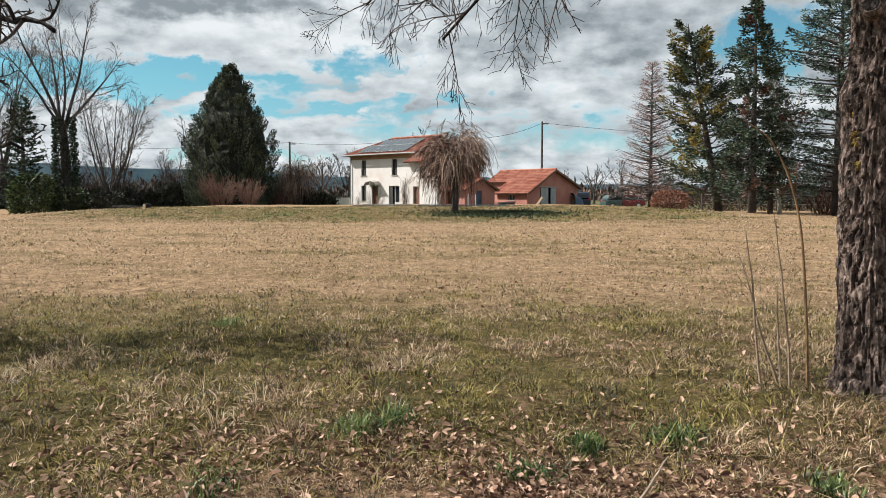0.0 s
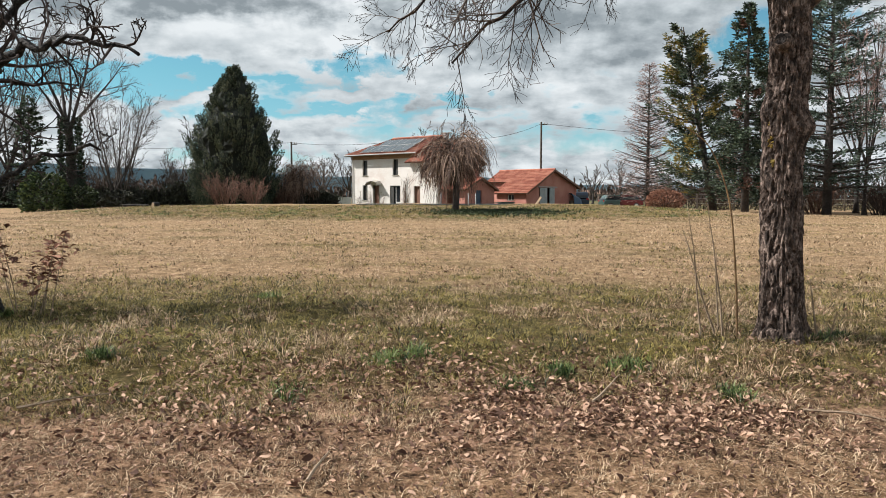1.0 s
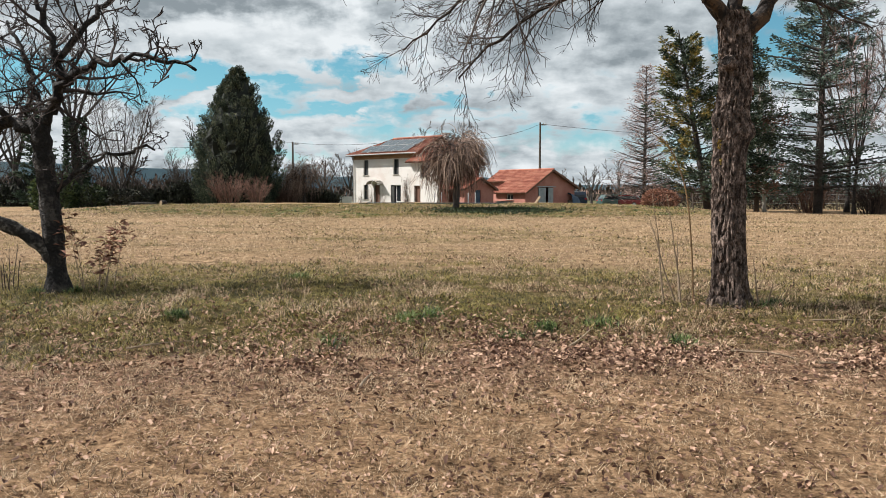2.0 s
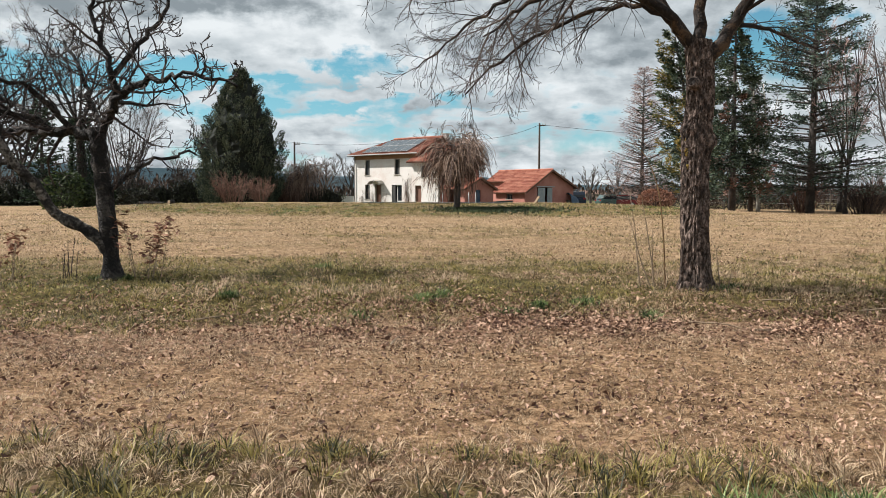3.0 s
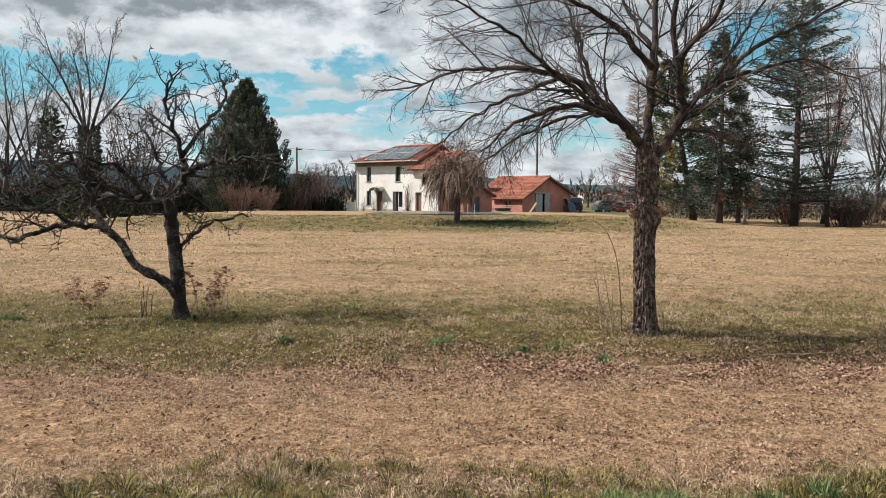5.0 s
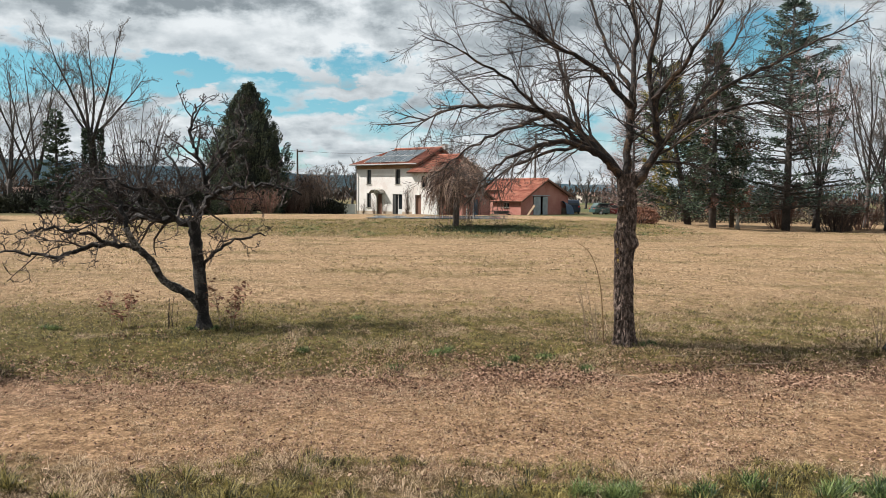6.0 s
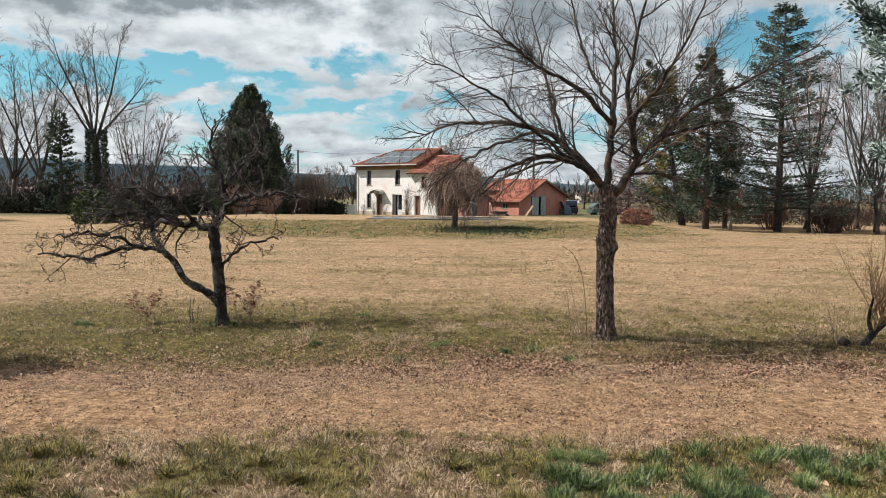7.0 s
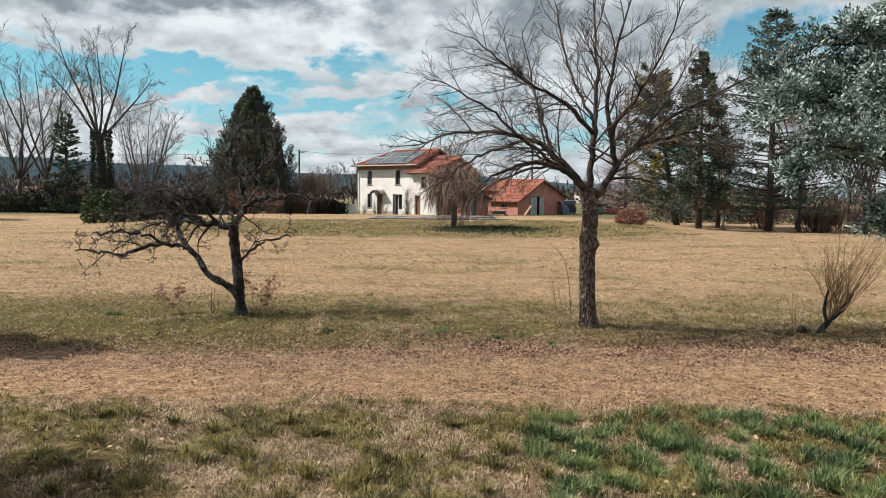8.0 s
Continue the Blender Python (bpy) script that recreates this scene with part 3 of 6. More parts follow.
def apple_tree():
    """Old spreading fruit tree with two stems and crooked spurs."""
    at = (-3.63, 4.85, 0.0)
    tree = thing("apple_tree", at, 0, "old bare apple tree with dark crooked branches", "tree")

    def rel(*pts):
        return bezier([Vector(p) - Vector(at) for p in pts])

    line = rel((-3.62, 4.85, -0.06), (-3.64, 4.85, 0.35), (-3.67, 4.85, 0.7), (-3.72, 4.85, 1.22), (-3.75, 4.85, 1.58))
    part("trunk", Sheet().tube(line, [0.086 + 0.05 * math.exp(-max(p.z, 0) / 0.1) + rnd(-0.013, 0.013) for p in line], 14), APPLE, tree, "dark cracked bark", True)
    line = rel((-3.65, 4.85, 0.30), (-3.83, 4.76, 0.53), (-4.11, 4.67, 0.71), (-4.25, 4.58, 1.0), (-4.40, 4.49, 1.19), (-4.52, 4.4, 1.45))
    part("trunk", Sheet().tube(line, taper(len(line), 0.064, 0.042, 0.16), 12), APPLE_PALE, tree, "leaning second stem with pale lichen", True)
    limbs = [
        (((-4.38, 4.5, 1.17), (-4.69, 4.42, 1.22), (-5.07, 4.34, 1.19), (-5.26, 4.26, 1.08), (-5.62, 4.18, 1.10), (-6.02, 4.10, 1.13)), 0.042, 12, 0.45),
        (((-3.72, 4.85, 1.5), (-4.20, 4.96, 1.54), (-4.53, 5.07, 1.57), (-4.97, 5.19, 1.54), (-5.42, 5.30, 1.48)), 0.06, 14, 0.6),
        (((-3.73, 4.85, 1.52), (-3.58, 4.86, 1.80), (-3.58, 4.87, 2.13), (-3.72, 4.88, 2.51), (-3.79, 4.89, 2.79), (-3.72, 4.90, 3.15)), 0.05, 16, 0.5),
        (((-3.72, 4.85, 1.5), (-3.5, 4.75, 1.83), (-3.25, 4.6, 1.99), (-2.9, 4.4, 2.02), (-2.5, 4.3, 2.02), (-2.12, 4.2, 1.92)), 0.045, 17, 0.5),
        (((-3.66, 4.85, 0.8), (-3.47, 4.93, 1.12), (-3.15, 5.02, 1.29), (-2.83, 5.10, 1.34)), 0.03, 9, 0.35),
        (((-4.5, 4.42, 1.42), (-4.62, 4.5, 1.75), (-4.85, 4.5, 2.05), (-5.1, 4.6, 2.3)), 0.035, 14, 0.55),
        (((-4.0, 4.9, 1.54), (-4.2, 4.6, 1.85), (-4.5, 4.3, 2.05), (-4.9, 4.2, 2.1)), 0.035, 14, 0.55),
        (((-4.53, 5.07, 1.57), (-4.8, 5.4, 1.85), (-5.2, 5.5, 2.0), (-5.6, 5.7, 2.05)), 0.032, 14, 0.55),
        (((-3.72, 4.88, 1.6), (-4.0, 5.2, 2.0), (-4.15, 5.3, 2.35), (-4.4, 5.5, 2.6)), 0.032, 14, 0.5),
        (((-3.58, 4.87, 2.1), (-3.3, 5.0, 2.5), (-3.1, 5.1, 2.85), (-3.2, 5.2, 3.2)), 0.03, 14, 0.45),
        (((-4.2, 4.96, 1.54), (-4.6, 4.7, 1.75), (-5.1, 4.6, 1.7), (-5.6, 4.5, 1.75)), 0.032, 15, 0.6),
        (((-4.7, 4.43, 1.22), (-4.95, 4.1, 1.4), (-5.3, 3.9, 1.45), (-5.6, 3.75, 1.4)), 0.028, 12, 0.45),
    ]
    for pts, r, count, length in limbs:
        line = rel(*pts)
        for i in range(2, len(line)):
            line[i] = line[i] + Vector((rnd(-1, 1), rnd(-1, 1), rnd(-1, 1))) * 0.035
        limb = part("limb", Sheet().tube(line, taper(len(line), r, 0.012, 0.22), 8), APPLE, tree, smooth=True)
        sprays = Sheet()
        twigs(sprays, line, length * 1.45, r * 0.42, (count - 1, 5, 3), (30, 90), 0.46, 0.06, 0.08, 4, 0.0056)
        part("twig_spray", sprays, APPLE_TWIG, limb, "crooked spurs and twigs")["kind"] = "stuff"
    return tree


def saplings(name, label, place, count, tall, spread, material, leaves=0, thick=0.008):
    """A clump of thin upright shoots."""
    x, y = place
    clump = thing(name, (x, y, height(x, y)), 0, label, "shrub")
    for i in range(count):
        a = rnd(0, 6.28)
        p = Vector((math.cos(a) * spread * 0.35 * rnd(0.2, 1), math.sin(a) * spread * 0.35 * rnd(0.2, 1), -0.03))
        line = shoot(p, (Vector((math.cos(a) * rnd(0.05, 0.3), math.sin(a) * 0.25, 1))).normalized(), tall * rnd(0.45, 1.0), 7, 0.09, 0.03)
        s = Sheet().tube(line, taper(8, thick, 0.0025), 5)
        stem = part("stem", s, material, clump)
        sp = Sheet()
        twigs(sp, line, tall * 0.22, 0.003, (5,), (25, 50), 0.15, 0.05, 0.35, 3, 0.002)
        part("twig_spray", sp, material, stem)["kind"] = "stuff"
        if leaves:
            lf = Sheet()
            for _ in range(leaves):
                q, d = along(line, rnd(0.65, 1))
                leaf(lf, q + Vector((rnd(-0.09, 0.09), rnd(-0.09, 0.09), rnd(-0.08, 0.05))), rnd(0.028, 0.05))
            part("dead_leaf", lf, RUSSET, stem, "curled russet leaves")["kind"] = "stuff"
    return clump


def leaf(s, p, size):
    """A small folded leaf of two halves."""
    a, t = rnd(0, 6.28), rnd(-0.7, 0.7)
    d = Vector((math.cos(a) * math.cos(t), math.sin(a) * math.cos(t), math.sin(t)))
    side = d.cross(Vector((rnd(-0.4, 0.4), rnd(-0.4, 0.4), 1))).normalized()
    up = side.cross(d)
    n = len(s.v)
    for q in (p - d * size, p + side * size * 0.55 + up * size * 0.3, p + d * size, p - side * size * 0.55 + up * size * 0.3):
        s.v.append((q.x, q.y, q.z))
    s.f += [(n, n + 1, n + 2), (n, n + 2, n + 3)]


random.seed(11)
young_tree()
random.seed(12)
apple_tree()
random.seed(14)
arch = thing("sapling", (1.72, 3.5, 0.08), 0, "single long arching reddish shoot beside the bare tree", "shrub")
bow = bezier([(0, 0, -0.03), (-0.02, 0, 0.4), (-0.08, -0.02, 0.85), (-0.2, -0.03, 1.15), (-0.36, -0.05, 1.28)])
part("stem", Sheet().tube(bow, taper(len(bow), 0.008, 0.003), 5), STEM, arch)
random.seed(13)
saplings("sapling_clump", "thin straw-coloured saplings beside the bare tree", (1.68, 3.55), 4, 0.95, 0.45, DEAD_STEM)
saplings("sapling_clump", "short dead shoots at the foot of the bare tree", (2.22, 3.42), 2, 0.42, 0.15, DEAD_STEM)
saplings("dead_weeds", "dry weeds with russet leaves beside the apple tree", (-3.28, 4.8), 7, 0.75, 0.5, DEAD_STEM, 24, 0.005)
saplings("dead_weeds", "dry weeds with russet leaves in the grass", (-4.75, 4.9), 5, 0.65, 0.6, DEAD_STEM, 24, 0.005)
saplings("dead_weeds", "bare dry stalks in the grass", (-4.1, 4.95), 6, 0.5, 0.6, APPLE_TWIG, 0, 0.005)
random.seed(15)
nest = tagged(new("nest"), "dark ball of twigs lodged in the bare tree", "nest")
nest.matrix_world = pose(0.8, 3.16, 3.83)
tangle = Sheet()
for _ in range(110):
    d = Vector((rnd(-1, 1), rnd(-1, 1), rnd(-0.7, 0.7))).normalized()
    tangle.tube(shoot(d * rnd(0.02, 0.09), turned(d, 85), rnd(0.08, 0.16), 3, 0.3, 0), [0.004, 0.004, 0.004, 0.003], 3, False)
part("tangle", tangle, APPLE_TWIG, nest)["kind"] = "stuff"

# ---- trees and shrubs of the garden ----


def blade(s, p, d, size, wide):
    """One narrow leaf-like blade from p along d."""
    side = d.cross(Vector((rnd(-1, 1), rnd(-1, 1), rnd(-1, 1)))).normalized() * wide
    n = len(s.v)
    a, b, c = p + side, p - side, p + d * size
    m = p + d * size * 0.55
    s.v += [tuple(a * 0.5 + p * 0.5), tuple(m + side), tuple(c), tuple(m - side)]
    s.f.append((n, n + 1, n + 2, n + 3))


def crown(sheet, material, tree, label=""):
    ob = part("crown", sheet, material, tree, label)
    ob["kind"] = "stuff"
    return ob


def bare_tree(place, tall, fork, limbs, spread, girth, label, twig=FAR_TWIG, bark=FAR_BARK, levels=(12, 6, 4), reach=0.32, least=0.013, lift=0.06, lean=(0, 0), stems=1, name="bare_tree", stout=0.46):
    """A leafless tree: trunk, forked limbs and a crown of twigs."""
    x, y = place
    tree = thing(name, (x, y, height(x, y) - 0.05), 0, label, "tree")
    fine = Sheet()
    for st in range(stems):
        a = rnd(0, 6.28)
        lean_way = Vector((lean[0] + (0.3 * math.cos(a) if stems > 1 else 0), lean[1] + (0.3 * math.sin(a) if stems > 1 else 0), 1)).normalized()
        base = Vector((math.cos(a), math.sin(a), 0)) * (0.25 if stems > 1 else 0)
        trunk = shoot(base, lean_way, fork, 6, 0.05, 0.02)
        r = [girth * (1 + 0.5 * math.exp(-3.0 * i)) * (1 - 0.05 * i) for i in range(7)]
        part("trunk", Sheet().tube(trunk, r, 10), bark, tree, smooth=True)
        for i in range(limbs):
            ang = 6.2832 * (i + rnd(-0.3, 0.3)) / limbs
            tilt = radians(rnd(*spread))
            d = Vector((math.cos(ang) * math.sin(tilt), math.sin(ang) * math.sin(tilt), math.cos(tilt)))
            p, _ = along(trunk, rnd(0.78, 0.999))
            ln = (tall - fork) * rnd(0.72, 1.05)
            line = shoot(p, d, ln, 8, 0.10, lift)
            rr = girth * stout * rnd(0.8, 1.2)
            part("limb", Sheet().tube(line, taper(9, rr, 0.02), 6), bark, tree, smooth=True)
            twigs(fine, line, ln * reach, max(rr * 0.3, least), levels, (22, 50), 0.12, lift, 0.15, 3, least)
    crown(fine, twig, tree, "fine bare twigs")
    return tree


def ivy(tree, r, z0, z1, count):
    s = Sheet()
    for _ in range(count):
        a, z = rnd(0, 6.28), rnd(z0, z1)
        q = r * rnd(0.7, 1.25) * (1.1 - 0.25 * (z - z0) / (z1 - z0))
        d = Vector((math.cos(a), math.sin(a), rnd(-0.6, 0.4))).normalized()
        blade(s, Vector((math.cos(a) * q, math.sin(a) * q, z)), d, rnd(0.15, 0.3), rnd(0.06, 0.11))
    ob = part("ivy", s, SPRUCE, tree, "dark ivy round the trunk")
    ob["kind"] = "stuff"


def conifer(place, tall, radius, clear, material, label, rows=26, per_row=7, droop=-0.15, blades=60, size=0.32, wide=0.045, shape=0.9, gap=0.0, lean=(0.0, 0.0), tip_up=0.05, name="conifer", bark=FAR_BARK, girth=0.2, thin=0.0, second=None, split=0.5, second_label="yellowing needles", hang=0.0, uneven=0.0):
    """Whorled branches with needle sprays on a straight trunk."""
    x, y = place
    tree = thing(name, (x, y, height(x, y) - 0.05), 0, label, "tree")
    axis_line = [Vector((lean[0] * t * tall, lean[1] * t * tall, t * tall)) for t in (0, 0.25, 0.5, 0.75, 1.0)]
    part("trunk", Sheet().tube(axis_line, [girth * 1.2, girth, girth * 0.7, girth * 0.4, 0.03], 9), bark, tree, smooth=True)
    boughs, leaves, others = Sheet(), Sheet(), Sheet()
    for i in range(rows):
        if rnd(0, 1) < gap:
            continue
        for k in range(per_row):
            t = clear + (1 - clear) * min(max((i + rnd(-0.9, 1.7)) / rows, 0), 0.985)
            full = (1 - (t - clear) / (1 - clear)) ** shape
            ang = 6.2832 * (k + rnd(-0.4, 0.4)) / per_row + i * 1.3
            ln = radius * (0.1 + 0.9 * full) * rnd(0.6, 1.12) * (1 + uneven * noise.noise((math.cos(ang) * 1.3 + x, math.sin(ang) * 1.3, t * 6)))
            p, _ = along(axis_line, t)
            d = Vector((math.cos(ang), math.sin(ang), droop + 0.5 * (1 - full) * rnd(0.3, 1))).normalized()
            line = shoot(p, d, ln, 5, 0.07, tip_up)
            boughs.tube(line, taper(6, 0.012 + 0.014 * ln, 0.008), 4, False)
            dest = others if second is not None and rnd(0, 1) < split else leaves
            for _ in range(max(3, int(0.78 * blades * (0.25 + ln / radius)))):
                u = rnd(0.15, 1.02) ** 0.8
                q, w = along(line, u)
                out = turned(w, rnd(25, 75))
                far = ln * 0.16 * rnd(0, 1) * (1.15 - u)
                q = q + Vector((out.x, out.y, out.z * 0.35)) * far - Vector((0, 0, hang * rnd(0, 1) ** 1.6 * (0.4 + ln / radius)))
                if rnd(0, 1) > thin:
                    out.z = out.z * 0.5 + 0.1
                    blade(dest, q, out, size * rnd(0.6, 1.3), wide * rnd(0.85, 1.5))
    ob = part("bough", boughs, bark, tree)
    ob["kind"] = "stuff"
    crown(leaves, material, tree)
    if second is not None:
        crown(others, second, tree, second_label)
    return tree


def thuja(place, tall, radius, lumps=640):
    """A dense egg-shaped evergreen of many upright fans."""
    x, y = place
    tree = thing("thuja_tree", (x, y, height(x, y) - 0.05), 0, "tall dense dark green thuja with a pointed top", "tree")
    part("trunk", Sheet().tube([Vector((0, 0, 0)), Vector((0, 0, tall * 0.5))], [0.4, 0.25], 10), FAR_BARK, tree)

    def edge(t, a):
        prof = np.interp(t, (0, 0.15, 0.42, 0.63, 0.84, 0.94, 1.0), (0.88, 1.0, 1.0, 0.78, 0.42, 0.17, 0.02))
        return radius * prof * (1 + 0.20 * noise.noise((math.cos(a) * 1.7, math.sin(a) * 1.7, t * 5)) + 0.20 * noise.noise((math.cos(a) * 4.5, math.sin(a) * 4.5, t * 12)))

    # inner shell that shows through the gaps as painted shade
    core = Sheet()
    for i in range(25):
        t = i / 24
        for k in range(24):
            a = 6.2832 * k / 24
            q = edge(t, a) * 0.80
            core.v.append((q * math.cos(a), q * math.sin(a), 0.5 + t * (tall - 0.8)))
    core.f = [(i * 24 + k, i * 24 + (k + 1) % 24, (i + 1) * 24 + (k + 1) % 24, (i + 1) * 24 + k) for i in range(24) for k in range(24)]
    part("heart", core, THUJA_SHADE, tree, "inner shell, near black for the shade between the fans")
    fans = Sheet()
    for _ in range(lumps):
        t, a = rnd(0, 1) ** 1.1, rnd(0, 6.28)
        big = rnd(0.26, 0.58) * (1.15 - 0.5 * t)
        q = max(edge(t, a) - big * rnd(-0.4, 0.8), 0.02)
        c = Vector((q * math.cos(a), q * math.sin(a), 0.4 + t * (tall - 0.9)))
        axis_way = Vector((math.cos(a) * 0.55, math.sin(a) * 0.55, 1)).normalized()
        for _ in range(115):
            u = rnd(-1, 1)
            ring = turned(axis_way, 90) * big * 0.55 * math.sqrt(1 - u * u) * rnd(0.75, 1.0)
            w = (ring.normalized() * 0.6 + axis_way).normalized()
            blade(fans, c + axis_way * big * 1.5 * u + ring, w, rnd(0.10, 0.20), rnd(0.025, 0.045))
    crown(fans, THUJA, tree)
    return tree


def weeping_tree(place, tall, radius, material, label, strands=850, drop=2.4):
    x, y = place
    tree = thing("weeping_tree", (x, y, height(x, y) - 0.05), 0, label, "tree")
    trunk = shoot(Vector((0, 0, 0)), Vector((0.02, 0, 1)), tall * 0.72, 6, 0.05, 0.02)
    part("trunk", Sheet().tube(trunk, taper(7, 0.17, 0.12, 0.08), 10), FAR_BARK, tree, smooth=True)
    hang = Sheet()
    for i in range(11):
        ang = 6.2832 * (i + rnd(-0.3, 0.3)) / 11
        d = Vector((math.cos(ang) * 0.8 - 0.22, math.sin(ang) * 0.8, rnd(0.3, 1.5))).normalized()
        line = shoot(trunk[-1 - (i % 3)], d, radius * rnd(0.8, 1.3), 7, 0.16, -0.13)
        part("limb", Sheet().tube(line, taper(8, 0.06, 0.015), 5), FAR_BARK, tree, smooth=True)
        for _ in range(strands // 11):
            p, w = along(line, rnd(0.15, 1.0))
            p = p + Vector((rnd(-0.4, 0.4), rnd(-0.4, 0.4), rnd(-0.75, 0.3)))
            way = Vector((w.x * 0.4 + rnd(-0.4, 0.4), w.y * 0.4 + rnd(-0.4, 0.4), rnd(-0.3, 0.6))).normalized()
            hang.tube(shoot(p, way, drop * rnd(0.25, 1.15), 6, 0.27, -0.5), taper(7, 0.013, 0.006), 3, False)
    crown(hang, material, tree, "thin hanging twigs")
    return tree


def leafy_bush(place, rx, ry, tall, material, label, count=5000, size=0.16, wide=0.05, name="bush", stems=10, stem_material=FAR_BARK):
    x, y = place
    bush = thing(name, (x, y, height(x, y) - 0.03), 0, label, "shrub")
    for i in range(stems):
        a = 6.2832 * i / stems
        line = shoot(Vector((math.cos(a) * rx * 0.1, math.sin(a) * ry * 0.1, 0)), Vector((math.cos(a) * 0.5, math.sin(a) * 0.5, 1)).normalized(), tall * 0.75, 5, 0.15, 0.02)
        part("stem", Sheet().tube(line, taper(6, 0.03, 0.01), 5), stem_material, bush)
    s = Sheet()
    for _ in range(int(count * 0.8)):
        a, t = rnd(0, 6.28), rnd(0.02, 1)
        q = (1 - (2 * t - 0.85) ** 2 / 1.4) ** 0.5 if abs(2 * t - 0.85) < 1.18 else 0
        q *= (1 + 0.25 * noise.noise((math.cos(a) * 1.4 + x, math.sin(a) * 1.4, t * 3))) * rnd(0.72, 1.03)
        p = Vector((rx * q * math.cos(a), ry * q * math.sin(a), tall * t * (1 + 0.12 * noise.noise((a, x, 1)))))
        d = Vector((math.cos(a) + rnd(-0.8, 0.8), math.sin(a) + rnd(-0.8, 0.8), rnd(-0.4, 0.9))).normalized()
        blade(s, p, d, size * rnd(0.6, 1.3), wide * rnd(0.7, 1.3))
    crown(s, material, bush)
    return bush


def twig_bush(place, radius, tall, material, label, stems=38, levels=(5, 3), least=0.009, name="bush"):
    x, y = place
    bush = thing(name, (x, y, height(x, y) - 0.03), 0, label, "shrub")
    s = Sheet()
    for _ in range(stems):
        a = rnd(0, 6.28)
        d = Vector((math.cos(a) * rnd(0.1, 0.75), math.sin(a) * rnd(0.1, 0.75), 1)).normalized()
        line = shoot(Vector((math.cos(a), math.sin(a), 0)) * radius * rnd(0, 0.5), d, tall * rnd(0.6, 1.05), 6, 0.13, 0.02)
        s.tube(line, taper(7, 0.02, least), 4, False)
        twigs(s, line, tall * 0.35, 0.012, levels, (20, 50), 0.15, 0.05, 0.2, 3, least)
    crown(s, material, bush)
    return bush


def hedge(name, x0, y0, x1, y1, tall, deep, material, label, density=260, size=0.3, wide=0.012):
    """A rough strip of brush along a line."""
    s = Sheet()
    run = math.hypot(x1 - x0, y1 - y0)
    for _ in range(int(run * density)):
        t = rnd(0, 1)
        x, y = x0 + (x1 - x0) * t + rnd(-1, 1) * deep, y0 + (y1 - y0) * t + rnd(-1, 1) * deep
        top = tall * (0.72 + 0.5 * noise.noise((x * 0.35, y * 0.35, 3)) + 0.25 * noise.noise((x * 1.3, y * 1.3, 5)))
        z = height(x, y) + max(0.05, top) * rnd(0, 1) ** 0.8
        d = Vector((rnd(-0.8, 0.8), rnd(-0.8, 0.8), rnd(0.1, 1.2))).normalized()
        blade(s, Vector((x, y, z - size * 0.4)), d, size * rnd(0.6, 1.6), wide * rnd(0.7, 1.5))
    ob = link(name, s, material)
    return tagged(ob, label, "hedge", kind="stuff")


random.seed(21)
t_big = bare_tree((-34.4, 69), 19.5, 8.0, 6, (6, 44), 0.5, "tall bare poplar with an ivy-clad trunk", levels=(11, 8, 4), reach=0.42, least=0.014, lift=0.035, stout=0.36)
ivy(t_big, 0.85, 0.3, 8.4, 4200)
bare_tree((-39.5, 68), 18.0, 4.0, 5, (6, 34), 0.34, "tall slender bare tree with upright limbs", levels=(12, 8, 4), reach=0.36, least=0.014, lift=0.03, stout=0.35)
bare_tree((-44.5, 72), 15.0, 3.5, 7, (8, 34), 0.3, "bare tree at the edge of the garden", levels=(11, 6, 3), reach=0.28, least=0.016)
bare_tree((-29.0, 66), 11.0, 1.2, 4, (8, 30), 0.17, "many-stemmed bare tree leaning over the hedge", levels=(10, 6, 3), reach=0.33, lean=(0.22, 0), stems=3, least=0.014)
bare_tree((-25.0, 70), 6.0, 1.6, 6, (30, 70), 0.14, "low spreading bare fruit tree", levels=(9, 6, 3), reach=0.4, least=0.012)
bare_tree((-22.5, 69), 8.5, 2.5, 5, (5, 18), 0.10, "thin upright bare tree", levels=(11, 5, 3), reach=0.2, least=0.012)
conifer((-36.0, 65), 9.6, 2.1, 0.02, SPRUCE, "dark narrow conifer smothered in ivy", 26, 6, 0.05, 55, 0.34, 0.055, 0.5, 0.12)
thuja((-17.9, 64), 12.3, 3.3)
random.seed(23)
weeping_tree((0.5, 32.4), 3.95, 1.08, WEEP_TWIG, "weeping bare tree with tawny hanging twigs", 1500, 1.6)
weeping_tree((-12.6, 66.4), 4.4, 1.5, WEEP_TWIG, "small weeping bare tree beside a hedge", 1100, 2.2)
leafy_bush((-20.7, 38.3), 1.15, 1.1, 1.95, LAUREL, "glossy green laurel bush on the lawn", 3000, 0.22, 0.065)
# the shade right of the laurel is put into this bush's dark leaf colour
leafy_bush((-19.2, 38.9), 0.85, 0.9, 1.25, SHADE_LEAF, "low evergreen bush beside the laurel, shade put into its dark leaves", 2600, 0.16, 0.05)
leafy_bush((-17.2, 39.0), 1.0, 0.9, 0.9, DARK_HEDGE, "low dark evergreen bush", 2200, 0.16, 0.05)
twig_bush((-17.0, 58), 1.5, 2.6, RED_TWIG, "reddish bare shrub before the thuja", 60)
twig_bush((-14.7, 57.5), 1.1, 2.2, RED_TWIG, "small reddish bare shrub", 45)
twig_bush((-14.2, 66.5), 1.3, 2.3, RED_TWIG, "russet bare shrub beside the hedge", 70)
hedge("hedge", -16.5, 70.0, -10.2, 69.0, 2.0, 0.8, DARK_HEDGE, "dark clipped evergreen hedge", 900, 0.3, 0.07)
